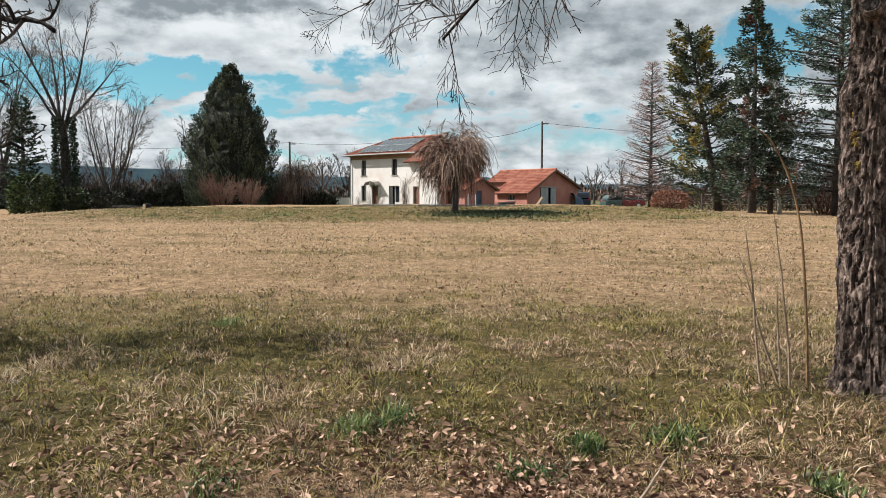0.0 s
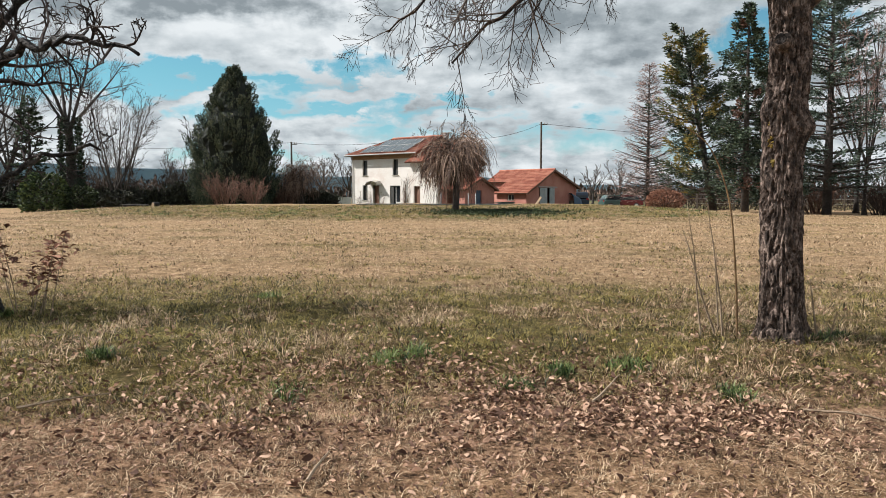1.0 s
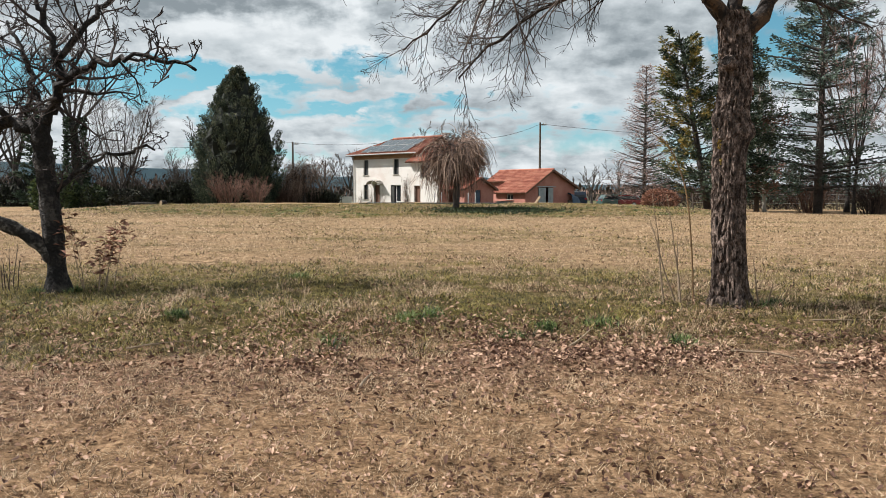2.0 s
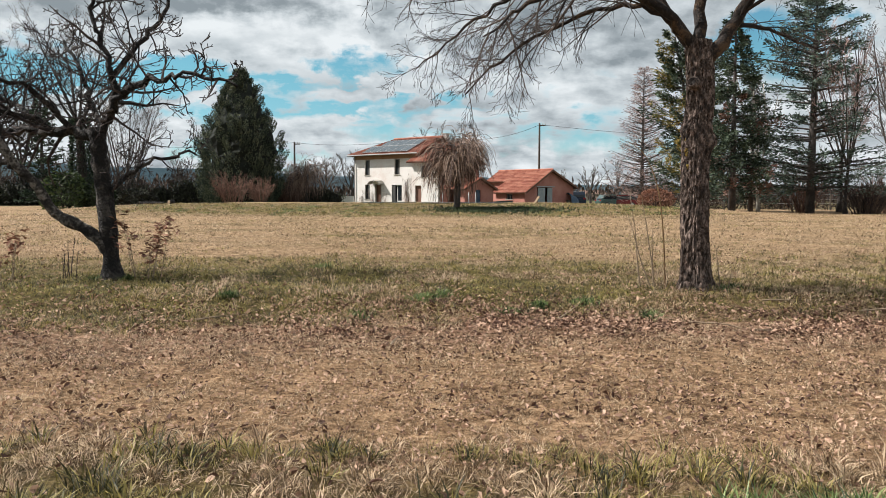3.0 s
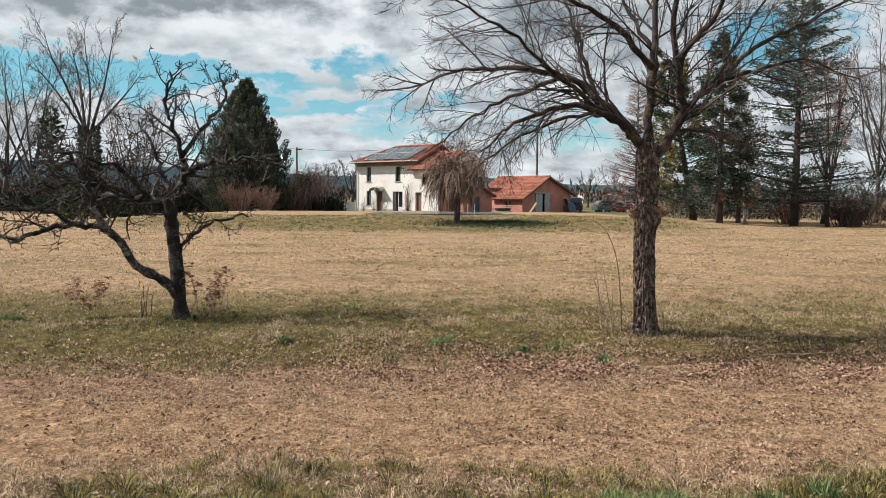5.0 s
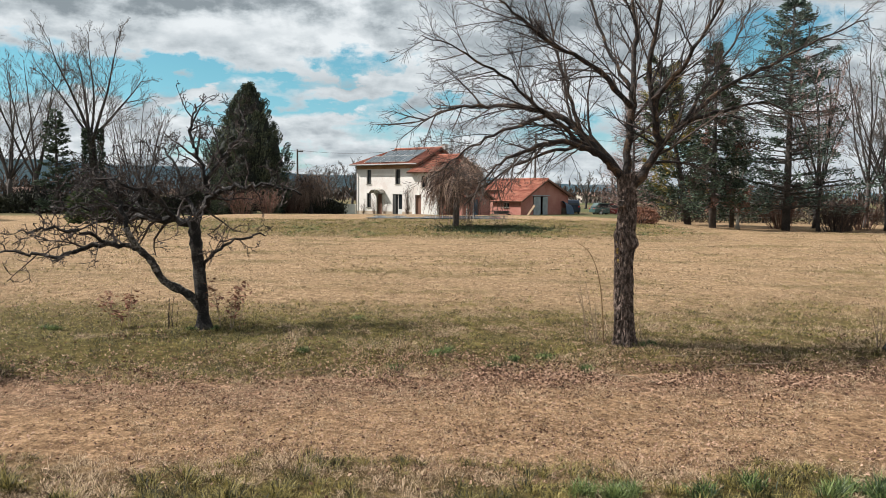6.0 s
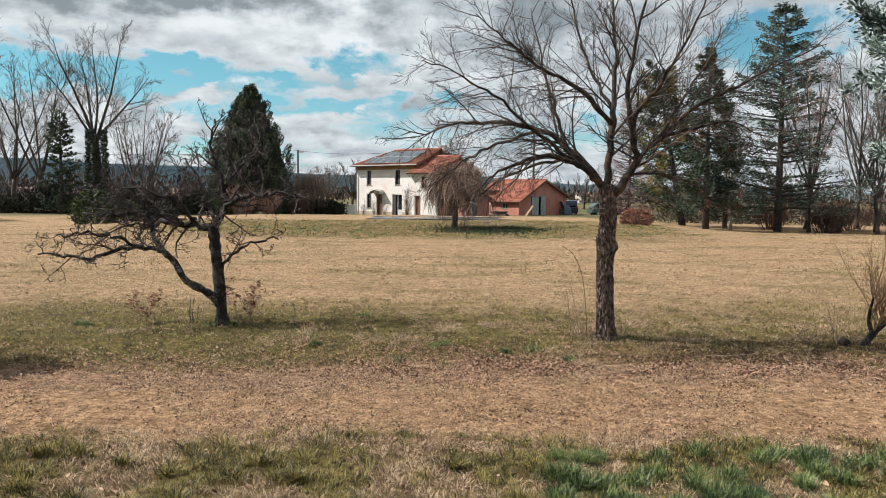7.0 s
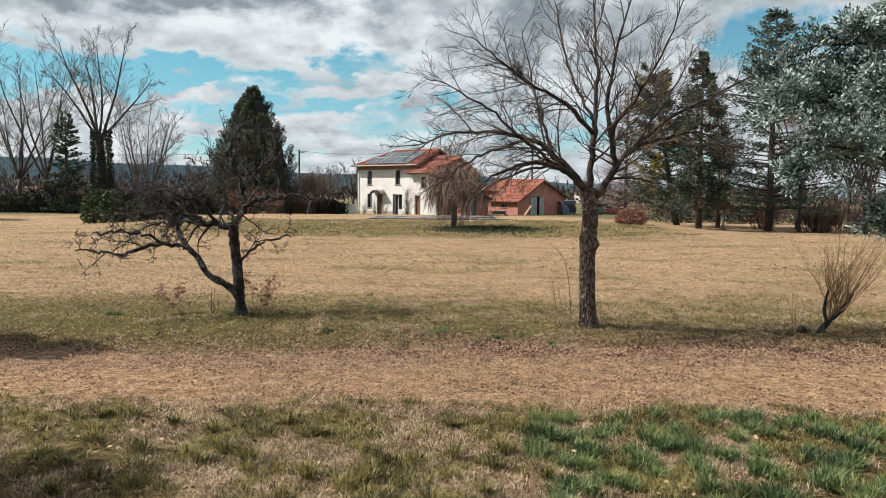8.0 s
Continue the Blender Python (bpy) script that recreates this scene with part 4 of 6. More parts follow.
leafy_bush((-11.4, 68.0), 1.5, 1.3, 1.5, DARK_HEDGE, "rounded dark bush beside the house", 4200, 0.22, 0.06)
hedge("hedge", -62, 74, -16, 76, 3.8, 2.2, HEDGE, "brown leafless hedge at the garden edge", 330, 0.6, 0.03)
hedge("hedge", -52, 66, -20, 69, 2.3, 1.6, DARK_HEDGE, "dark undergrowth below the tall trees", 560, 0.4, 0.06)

# right-hand group
random.seed(31)
conifer((17.0, 62), 11.9, 3.3, 0.06, PINK_TWIG, "pinkish needleless larch with fine side branches", 40, 7, 0.02, 48, 0.42, 0.012, 0.8, tip_up=0.06, girth=0.16, hang=0.25, uneven=0.3)
conifer((16.1, 44), 10.8, 3.0, 0.10, PINE, "leaning pine with yellow-green needle clumps", 24, 6, 0.05, 190, 0.32, 0.030, 0.45, 0.06, (-0.19, 0.0), 0.10, girth=0.2, second=SPRUCE, split=0.5, hang=0.35, uneven=0.6)
conifer((15.4, 37.6), 10.6, 2.2, 0.12, SPRUCE, "dark spruce with a thin brown top", 30, 6, -0.32, 180, 0.23, 0.031, 0.70, 0.05, (-0.005, 0), 0.08, girth=0.17, second=RED_TWIG, split=0.14, second_label="brown dead sprays", hang=0.45, uneven=0.8)
conifer((19.9, 38.2), 13.2, 3.9, 0.10, CEDAR, "large blue-grey cedar with level branches", 30, 7, 0.05, 180, 0.25, 0.029, 0.6, 0.10, (0.0, 0), 0.02, girth=0.2, hang=0.32, uneven=0.7)
conifer((18.0, 41.5), 8.0, 1.9, 0.1, CEDAR, "smaller cedar among the trees", 20, 6, -0.05, 80, 0.24, 0.03, 0.8, 0.1, girth=0.13, hang=0.35, uneven=0.6)
conifer((28.5, 40.0), 14.5, 3.2, 0.10, CEDAR, "tall thin conifer at the lawn edge", 28, 6, 0.05, 100, 0.27, 0.028, 0.6, 0.10, girth=0.18, hang=0.3, uneven=0.7)
for px, py, h, g, lab in ((17.4, 39, 8.5, 0.09, "slim birch with a pale trunk"), (21.3, 37.2, 10.0, 0.10, "thin bare tree with drooping reddish twigs"), (23.5, 42, 11.0, 0.14, "bare tree behind the cedar"), (26.0, 38.5, 10.0, 0.13, "bare tree with crooked limbs"), (31.0, 43, 12.0, 0.16, "tall bare tree at the lawn edge"), (24.6, 36.0, 8.0, 0.1, "leaning bare tree under the conifers"), (35.0, 46.0, 11.0, 0.15, "bare tree by the hedge")):
    birch = "birch" in lab
    bare_tree((px, py), h, h * 0.3, 6, (8, 34), g, lab, PINK_TWIG if "reddish" in lab else RED_TWIG if "cedar" in lab else FAR_TWIG, STONE if birch else FAR_BARK, (9, 5, 4), 0.3, 0.009)
for px, py, r, h in ((20.8, 41.0, 1.4, 2.6), (23.0, 38.0, 1.3, 2.0), (25.2, 40.0, 1.6, 2.2), (28.0, 37.0, 1.4, 1.8), (31.0, 40.0, 1.8, 2.3), (13.9, 47.0, 1.1, 1.4)):
    twig_bush((px, py), r, h, RED_TWIG if py > 39 else HEDGE, "leafless brown shrub under the trees", 46, (5, 3), 0.009)
hedge("hedge", 16.5, 52, 52, 47, 1.7, 0.9, HEDGE, "brown leafless hedge behind the trees", 420, 0.45, 0.02)
leafy_bush((11.3, 37.6), 0.95, 0.75, 0.88, RUSSET, "low russet-leaved bush on the lawn", 2600, 0.12, 0.04)

# blue-green conifer that overhangs the grass, and the shrub below it
random.seed(41)
blue = thing("conifer", (3.9, -3.3, 0.03), 0, "blue-grey cypress with tufted hanging boughs", "tree")
part("trunk", Sheet().tube(bezier([(0, 0, 0), (0.02, 0, 1.5), (0.0, 0.05, 3.5), (0.05, 0, 6.0)]), taper(16, 0.17, 0.05, 0.05), 14), BARK, blue, smooth=True)
BOUGHS = [(2.2, -2.3, -0.1, 2.55, 0.42), (2.5, -2.15, 0.25, 2.78, 0.42), (2.0, -2.05, -0.3, 2.32, 0.42), (2.7, -1.85, 0.1, 2.95, 0.45), (2.9, -1.65, -0.2, 3.15, 0.45), (1.9, -1.95, 0.35, 2.2, 0.4), (1.8, -1.75, -0.3, 1.92, 0.28),
          (2.3, -1.65, 0.2, 2.6, 0.45), (3.2, -1.45, -0.1, 3.4, 0.45), (2.4, -1.95, -0.5, 2.6, 0.42), (2.1, -1.5, 0.1, 2.3, 0.42), (3.4, 1.5, 0.5, 3.3, 0.5), (2.4, 1.3, -0.7, 2.5, 0.5), (2.8, 0.3, 1.4, 2.9, 0.5)]
for z0, tx, ty, tz, wide in BOUGHS:
    line = bezier([(0, 0, z0), (tx * 0.35, ty * 0.4 + rnd(-0.12, 0.12), (z0 + tz) / 2 + rnd(0.0, 0.25)), (tx * 0.72, ty * 0.8 + rnd(-0.1, 0.1), tz + rnd(-0.12, 0.15)), (tx, ty, tz)], 8)
    bough = part("bough", Sheet().tube(line, taper(len(line), 0.026, 0.006, 0.08), 7), LIMB, blue, smooth=True)
    tufts = Sheet()
    for i in range(50):
        p, d = along(line, min(0.58 + 0.04 * (i % 11) + rnd(-0.03, 0.03), 0.99))
        side = turned(d, rnd(15, 85))
        side.z = side.z * 0.8 + 0.2
        sub = shoot(p, side.normalized(), wide * rnd(0.15, 0.62), 5, 0.22, 0.06)
        tufts.tube(sub, taper(6, 0.006, 0.003), 3, False)
        for k in range(6):
            q, w = along(sub, 0.35 + 0.13 * k + rnd(-0.05, 0.05))
            q = q + Vector((rnd(-1, 1), rnd(-1, 1), rnd(-1, 1))) * 0.02
            for _ in range(26):
                dd = (w * 0.5 + Vector((rnd(-1, 1), rnd(-1, 1), rnd(-0.7, 1.1)))).normalized()
                blade(tufts, q + dd * rnd(0.012, 0.045), dd, rnd(0.016, 0.036), 0.0062)
    crown(tufts, BLUE_FIR, bough, "dense tufts of blue-green needles")

shrub = thing("shrub", (5.25, 3.2, 0.02), 0, "leaning shrub with many orange-brown shoots", "shrub")
lead = bezier([(0, 0, -0.05), (0.12, 0, 0.12), (0.27, 0.04, 0.27), (0.46, 0.07, 0.42), (0.6, 0.08, 0.66)])
fork = bezier([(0.22, 0, 0.18), (0.2, 0.1, 0.4), (0.26, 0.12, 0.7)])
part("trunk", Sheet().tube(fork, taper(len(fork), 0.035, 0.015, 0.1), 7), APPLE, shrub, smooth=True)
part("trunk", Sheet().tube(lead, taper(len(lead), 0.06, 0.025, 0.1), 9), APPLE, shrub, smooth=True)
part("stump", Sheet().tube([Vector((-0.16, 0, -0.05)), Vector((-0.17, 0, 0.12)), Vector((-0.15, 0, 0.16))], [0.09, 0.075, 0.05], 10), APPLE, shrub, "short dead stump")
for i in range(32):
    p, d = along(lead if i % 5 else fork, rnd(0.4, 0.98))
    line = shoot(p, Vector((rnd(-0.2, 0.95), rnd(-0.5, 0.5), 0.75)).normalized(), rnd(0.4, 1.35), 8, 0.14, 0.07)
    wand = part("shoot", Sheet().tube(line, taper(9, 0.009, 0.003), 5), STEM, shrub)
    s = Sheet()
    twigs(s, line, 0.38, 0.004, (7, 2), (20, 45), 0.12, 0.08, 0.25, 3, 0.0022)
    ob = part("twig_spray", s, STEM, wand)
    ob["kind"] = "stuff"
saplings("dead_weeds", "thin dry stalks beside the leaning shrub", (5.05, 3.3), 4, 0.7, 0.2, DEAD_STEM)

# ---- house ----


def flip_sheet(s):
    s.v = [(y, x, z) for x, y, z in s.v]
    return s


def wall_panel(s, x0, x1, z0, z1, y0, y1, holes):
    """A wall along x, from y0 to y1 thick, with openings (x0, x1, z0, z1) cut right through."""
    xs = sorted({x0, x1, *(h[0] for h in holes), *(h[1] for h in holes)})
    zs = sorted({z0, z1, *(h[2] for h in holes), *(h[3] for h in holes)})
    solid = set()
    for i in range(len(xs) - 1):
        for k in range(len(zs) - 1):
            mx, mz = (xs[i] + xs[i + 1]) / 2, (zs[k] + zs[k + 1]) / 2
            if not any(h[0] < mx < h[1] and h[2] < mz < h[3] for h in holes):
                solid.add((i, k))
    known = {}

    def vert(i, k, y):
        if (i, k, y) not in known:
            known[i, k, y] = len(s.v)
            s.v.append((xs[i], y, zs[k]))
        return known[i, k, y]

    for i, k in solid:
        s.f.append(tuple(vert(a, c, y0) for a, c in ((i, k), (i + 1, k), (i + 1, k + 1), (i, k + 1))))
        s.f.append(tuple(vert(a, c, y1) for a, c in ((i, k + 1), (i + 1, k + 1), (i + 1, k), (i, k))))
        for other, p, q in (((i - 1, k), (i, k), (i, k + 1)), ((i + 1, k), (i + 1, k + 1), (i + 1, k)), ((i, k - 1), (i + 1, k), (i, k)), ((i, k + 1), (i, k + 1), (i + 1, k + 1))):
            if other not in solid:
                s.f.append((vert(*p, y0), vert(*q, y0), vert(*q, y1), vert(*p, y1)))
    return s


def tiled(name, a, b, c, d, parent, material, pitch=0.21, rows=0.36):
    """A roof slope a-b along the eave, c-d along the ridge (c above b), in rolls and courses of tile with a thick underside."""
    a, b, c, d = (Vector(p) for p in (a, b, c, d))
    up = (b - a).cross(d - a).normalized()
    if up.z < 0:
        up = -up
    nu, nv = max(4, int((b - a).length / pitch) * 4), max(3, int((d - a).length / rows)) * 2
    s = Sheet()
    for j in range(nv + 1):
        v = (j + 1) // 2 * 2 / nv if j < nv else 1.0
        lift = 0.05 if j % 2 == 0 else 0.015
        for i in range(nu + 1):
            u = i / nu
            p = a.lerp(b, u).lerp(d.lerp(c, u), v) + up * (lift + 0.035 * math.sin(6.2832 * i / 4 + 0.4))
            s.v.append(tuple(p))
    w = nu + 1
    s.f = [(j * w + i, j * w + i + 1, (j + 1) * w + i + 1, (j + 1) * w + i) for j in range(nv) for i in range(nu)]
    roof = part(name, s, material, parent)
    under = Sheet()
    q = [a, b, c, d]
    under.v = [tuple(p) for p in q] + [tuple(p - up * 0.12) for p in q]
    under.f = [(0, 1, 2, 3), (7, 6, 5, 4), (0, 4, 5, 1), (1, 5, 6, 2), (2, 6, 7, 3), (3, 7, 4, 0)]
    part("roof_boards", under, WOOD, roof, "brown boarded eaves")
    return roof


def window(parent, x0, x1, z0, z1, y, shutters=True, name="window"):
    """A two-leaf casement in an opening of a wall whose face is at y."""
    ww = part(name, Sheet().box(x0 - 0.03, y + 0.1, z0 - 0.05, x1 + 0.03, y + 0.16, z0), STONE, parent)
    f = Sheet()
    for a, b, c, d in ((x0, x0 + 0.05, z0, z1), (x1 - 0.05, x1, z0, z1), (x0, x1, z1 - 0.05, z1), ((x0 + x1) / 2 - 0.03, (x0 + x1) / 2 + 0.03, z0, z1)):
        f.box(a, y + 0.14, c, b, y + 0.19, d)
    part("frame", f, WHITE if not shutters else SHUTTER, ww)
    m = (x0 + x1) / 2
    part("pane", Sheet().box(x0 + 0.04, y + 0.16, z0, m, y + 0.175, z1), GLASS, ww)
    part("pane", Sheet().box(m, y + 0.16, z0, x1 - 0.04, y + 0.175, z1), GLASS, ww)
    part("sill", Sheet().box(x0 - 0.08, y - 0.06, z0 - 0.07, x1 + 0.08, y + 0.14, z0), STONE, ww)
    if shutters:
        part("shutter", Sheet().box(x1 - 0.3, y + 0.06, z0 + 0.02, x1 - 0.02, y + 0.1, z1 - 0.02), SHUTTER, ww)
    return ww


random.seed(51)
house = thing("house", (-2.65, 72.0, -0.15), -38, "two-storey cream farmhouse with clay tile roof and solar panels", "house")
BASE = -0.1
part("wall", wall_panel(Sheet(), -8.6, 0, BASE + 0.55, 4.95, 0, 0.4, [(-7.1, -6.42, 3.35, 4.88), (-2.98, -2.28, 3.35, 4.88), (-7.1, -6.42, 0.85, 2.36), (-5.6, -4.85, BASE + 0.4, 2.3), (-3.35, -2.0, BASE + 0.4, 2.3)]), WALL, house, "cream rendered front wall")
part("plinth", wall_panel(Sheet(), -8.62, 0.02, BASE - 0.3, BASE + 0.55, -0.02, 0.4, [(-5.6, -4.85, BASE + 0.1, BASE + 0.55), (-3.35, -2.0, BASE + 0.1, BASE + 0.55)]), PLINTH, house, "stained plinth")
part("wall", Sheet().box(-8.6, 0.4, BASE - 0.3, -8.2, 6.8, 5.0), WALL, house)
part("wall", Sheet().box(-8.2, 6.4, BASE - 0.3, -0.4, 6.8, 5.0), WALL, house)
part("wall", Sheet().box(-0.4, 0.4, BASE - 0.3, 0.0, 6.8, 5.5), PINK, house, "pink rendered end wall")
gab = Sheet().prism([(0.1, 5.5), (6.7, 5.5), (3.4, 6.95)], 0, 0.35)
gab.v = [(-0.35 + y, x, z) for x, y, z in gab.v]
part("gable", gab, PINK, house, "pink rendered gable")
part("inner_floor", Sheet().box(-8.2, 0.4, 2.6, -0.4, 6.4, 2.8), PLINTH, house)
band = Sheet().box(-8.66, -0.06, 4.95, 0.06, 0.4, 5.46)
part("eaves_band", band, BAND, house, "ochre band below the eaves")
tiled("roof", (-9.15, -0.55, 5.42), (0.55, -0.55, 5.42), (0.55, 3.4, 7.2), (-6.0, 3.4, 7.2), house, OLD_TILE)
tiled("roof", (0.55, 7.35, 5.42), (-9.15, 7.35, 5.42), (-6.0, 3.4, 7.2), (0.55, 3.4, 7.2), house, OLD_TILE)
tiled("roof", (-9.15, 7.35, 5.42), (-9.15, -0.55, 5.42), (-6.0, 3.4, 7.2), (-6.0, 3.4, 7.2), house, OLD_TILE)
part("ridge_tiles", Sheet().tube([Vector((-6.0, 3.4, 7.24)), Vector((0.55, 3.4, 7.24))], [0.11, 0.11], 10), OLD_TILE, house)
part("bargeboard", flip_sheet(Sheet().prism([(-0.6, 5.2), (3.4, 7.0), (7.4, 5.2), (7.4, 5.4), (3.4, 7.2), (-0.6, 5.4)], 0.45, 0.52)), WOOD, house)
part("gutter", Sheet().tube([Vector((-9.1, -0.62, 5.38)), Vector((0.5, -0.62, 5.38))], [0.07, 0.07], 8), ALU, house, "grey metal gutter")
part("downpipe", Sheet().tube([Vector((-8.5, -0.1, 5.3)), Vector((-8.5, -0.1, 0.0))], [0.045, 0.045], 8), ALU, house)
slope = Vector((0, 3.95, 1.78)).normalized()
nrm = Vector((0, -slope.z, slope.y))
for row, (w0, xa, count) in enumerate(((0.28, -7.15, 6), (2.02, -6.05, 5))):
    for k in range(count):
        o = Vector((xa + k * 1.04, -0.55, 5.42)) + slope * w0 + nrm * 0.15
        ex, ey = Vector((1.0, 0, 0)), slope * 1.6
        s = Sheet()
        top = [o, o + ex, o + ex + ey, o + ey]
        s.v = [tuple(p) for p in top] + [tuple(p - nrm * 0.05) for p in top]
        s.f = [(0, 1, 2, 3), (7, 6, 5, 4), (0, 4, 5, 1), (1, 5, 6, 2), (2, 6, 7, 3), (3, 7, 4, 0)]
        pan = part("solar_panel", s, ALU, house, "blue-grey solar panel")
        g = Sheet()
        inner = [o + ex * 0.03 + ey * 0.02, o + ex * 0.97 + ey * 0.02, o + ex * 0.97 + ey * 0.98, o + ex * 0.03 + ey * 0.98]
        g.poly(*[p + nrm * 0.004 for p in inner])
        part("glass", g, PANEL, pan)
rail = part("rail", Sheet().box(-7.0, 0, 0, -0.9, 0.12, 0.05), ALU, house, "pale rail between panel rows")
rail.matrix_basis = Matrix.Translation(Vector((0, -0.55, 5.42)) + slope * 1.9 + nrm * 0.12) @ Matrix.Rotation(math.atan2(1.78, 3.95), 4, "X")
window(house, -7.1, -6.42, 3.35, 4.88, 0)
window(house, -2.98, -2.28, 3.35, 4.88, 0)
window(house, -7.1, -6.42, 0.85, 2.36, 0)
front_door = part("door", Sheet().box(-5.6, 0.2, BASE, -4.85, 0.26, 2.3), WOOD, house, "brown wooden front door")
for a in (-5.52, -5.2):
    for c in (0.1, 0.85, 1.6):
        part("door_panel", Sheet().box(a, 0.18, c, a + 0.26, 0.2, c + 0.6), WOOD, front_door)
part("door_frame", Sheet().box(-5.68, -0.02, BASE, -5.6, 0.2, 2.38).box(-4.85, -0.02, BASE, -4.77, 0.2, 2.38).box(-5.6, -0.02, 2.3, -4.85, 0.2, 2.38), STONE, front_door)
part("step", Sheet().box(-6.0, -0.9, BASE - 0.2, -4.45, -0.02, BASE), STONE, house)
fr = window(house, -3.35, -2.0, BASE, 2.3, 0, False, "french_window")
part("shutter", Sheet().box(-3.33, 0.05, BASE, -2.9, 0.1, 2.28), SHUTTER, fr, "dark shutter")
part("lower_panel", Sheet().box(-2.65, 0.13, BASE, -2.05, 0.155, 0.7), WHITE, fr)
canopy = thing("door_canopy", (-2.65, 72.0, -0.15), -38, "arched glass canopy over the front door", "canopy")
ribs = [(-5.22 + 0.8 * math.cos(math.pi * k / 8), 2.45 + 0.42 * math.sin(math.pi * k / 8)) for k in range(9)]
s = Sheet()
s.v = [(x, y, z - (0.12 if y < -0.5 else 0)) for y in (-0.01, -0.8) for x, z in ribs]
s.f = [(k, k + 1, k + 10, k + 9) for k in range(8)]
part("pane", s, STONE, canopy, "dull grey pane")
for k in range(0, 9, 2):
    part("rib", Sheet().tube([Vector((ribs[k][0], -0.01, ribs[k][1])), Vector((ribs[k][0], -0.82, ribs[k][1] - 0.12))], [0.025, 0.025], 6), ALU, canopy)
# bare climbers on the front wall
for x0, lab, hh in ((-7.6, "bare climber on the front wall", 2.0), (-5.9, "bare climber beside the front door", 2.2), (-4.4, "bare climber beside the front door", 2.5), (-1.3, "bare wisteria on the front wall", 3.6)):
    vine = thing("climber", (-2.65, 72.0, -0.15), -38, lab, "climbing plant")
    s = Sheet()
    for _ in range(5 if hh < 3 else 14):
        line = shoot(Vector((x0 + rnd(-0.1, 0.1), -0.06, BASE - 0.1)), Vector((rnd(-0.3, 0.3), 0, 1)).normalized(), hh * rnd(0.6, 1.05), 8, 0.12, 0.05)
        line = [Vector((p.x, -0.05 - 0.04 * i / 8, p.z)) for i, p in enumerate(line)]
        s.tube(line, taper(9, 0.02, 0.008), 4, False)
        twigs(s, line, 0.6, 0.01, (6, 3), (25, 60), 0.2, 0.02, 0.2, 3, 0.007)
    crown(s, WEEP_TWIG, vine)

# lower wing and porch on the gable end
wing = thing("house_wing", (-2.65, 72.0, -0.15), -38, "pink rendered wing with a clay tile roof", "house")
part("wall", wall_panel(Sheet(), 0.02, 3.3, BASE - 0.3, 4.6, -0.8, -0.45, [(1.2, 2.0, 3.0, 4.1), (0.4, 1.2, BASE, 2.2)]), WALL, wing, "cream rendered wall")
window(wing, 1.2, 2.0, 3.0, 4.1, -0.8)
part("door", Sheet().box(0.4, -0.62, BASE, 1.2, -0.56, 2.2), WOOD, wing, "brown door")
part("wall", Sheet().box(2.95, -0.45, BASE - 0.3, 3.3, 6.0, 4.6), PINK, wing, "pink end wall")
part("wall", Sheet().box(0.02, 5.65, BASE - 0.3, 2.95, 6.0, 4.6), PINK, wing)
part("gable", flip_sheet(Sheet().prism([(-0.8, 4.6), (6.0, 4.6), (2.6, 6.1)], 2.97, 3.3)), PINK, wing)
tiled("roof", (-0.35, -1.3, 4.48), (3.75, -1.3, 4.48), (3.75, 2.6, 6.32), (0.0, 2.6, 6.32), wing, TILE)
tiled("roof", (3.75, 6.5, 4.48), (0.02, 6.5, 4.48), (0.02, 2.6, 6.32), (3.75, 2.6, 6.32), wing, TILE)
part("ridge_tiles", Sheet().tube([Vector((0.0, 2.6, 6.36)), Vector((3.75, 2.6, 6.36))], [0.11, 0.11], 10), TILE, wing)
chim = part("chimney", Sheet().box(-0.2, 4.2, 6.3, 0.35, 4.8, 7.55), WHITE, wing, "pale chimney")
part("cap", Sheet().box(-0.26, 4.14, 7.55, 0.41, 4.86, 7.63), STONE, chim)
porch = thing("porch", (-2.65, 72.0, -0.15), -38, "low tiled porch with pink walls", "porch")
part("wall", wall_panel(Sheet(), 3.32, 6.0, BASE - 0.3, 1.95, -0.2, 0.05, [(3.9, 5.2, BASE, 1.8)]), PINK, porch)
part("wall", Sheet().box(5.75, 0.05, BASE - 0.3, 6.0, 1.6, 1.95).box(5.75, 2.5, BASE - 0.3, 6.0, 4.6, 1.95).box(5.75, 1.6, 1.8, 6.0, 2.5, 1.95), PINK, porch)
part("door", Sheet().box(5.82, 1.6, BASE, 5.88, 2.5, 1.8), TARP, porch, "blue door")
part("gable", flip_sheet(Sheet().prism([(-0.2, 1.95), (4.6, 1.95), (2.2, 2.85)], 5.75, 6.0)), PINK, porch)
tiled("roof", (3.32, -0.6, 1.85), (6.35, -0.6, 1.85), (6.35, 2.2, 2.98), (3.32, 2.2, 2.98), porch, TILE)
tiled("roof", (6.35, 5.0, 1.85), (3.32, 5.0, 1.85), (3.32, 2.2, 2.98), (6.35, 2.2, 2.98), porch, TILE)

# ---- shed ----
shed = thing("shed", (8.7, 78.0, -0.15), -45, "pink rendered shed with a clay tile roof and grey doors", "shed")


def flip(ob):
    ob.data.transform(Matrix(((0, 1, 0, 0), (1, 0, 0, 0), (0, 0, 1, 0), (0, 0, 0, 1))))
    return ob


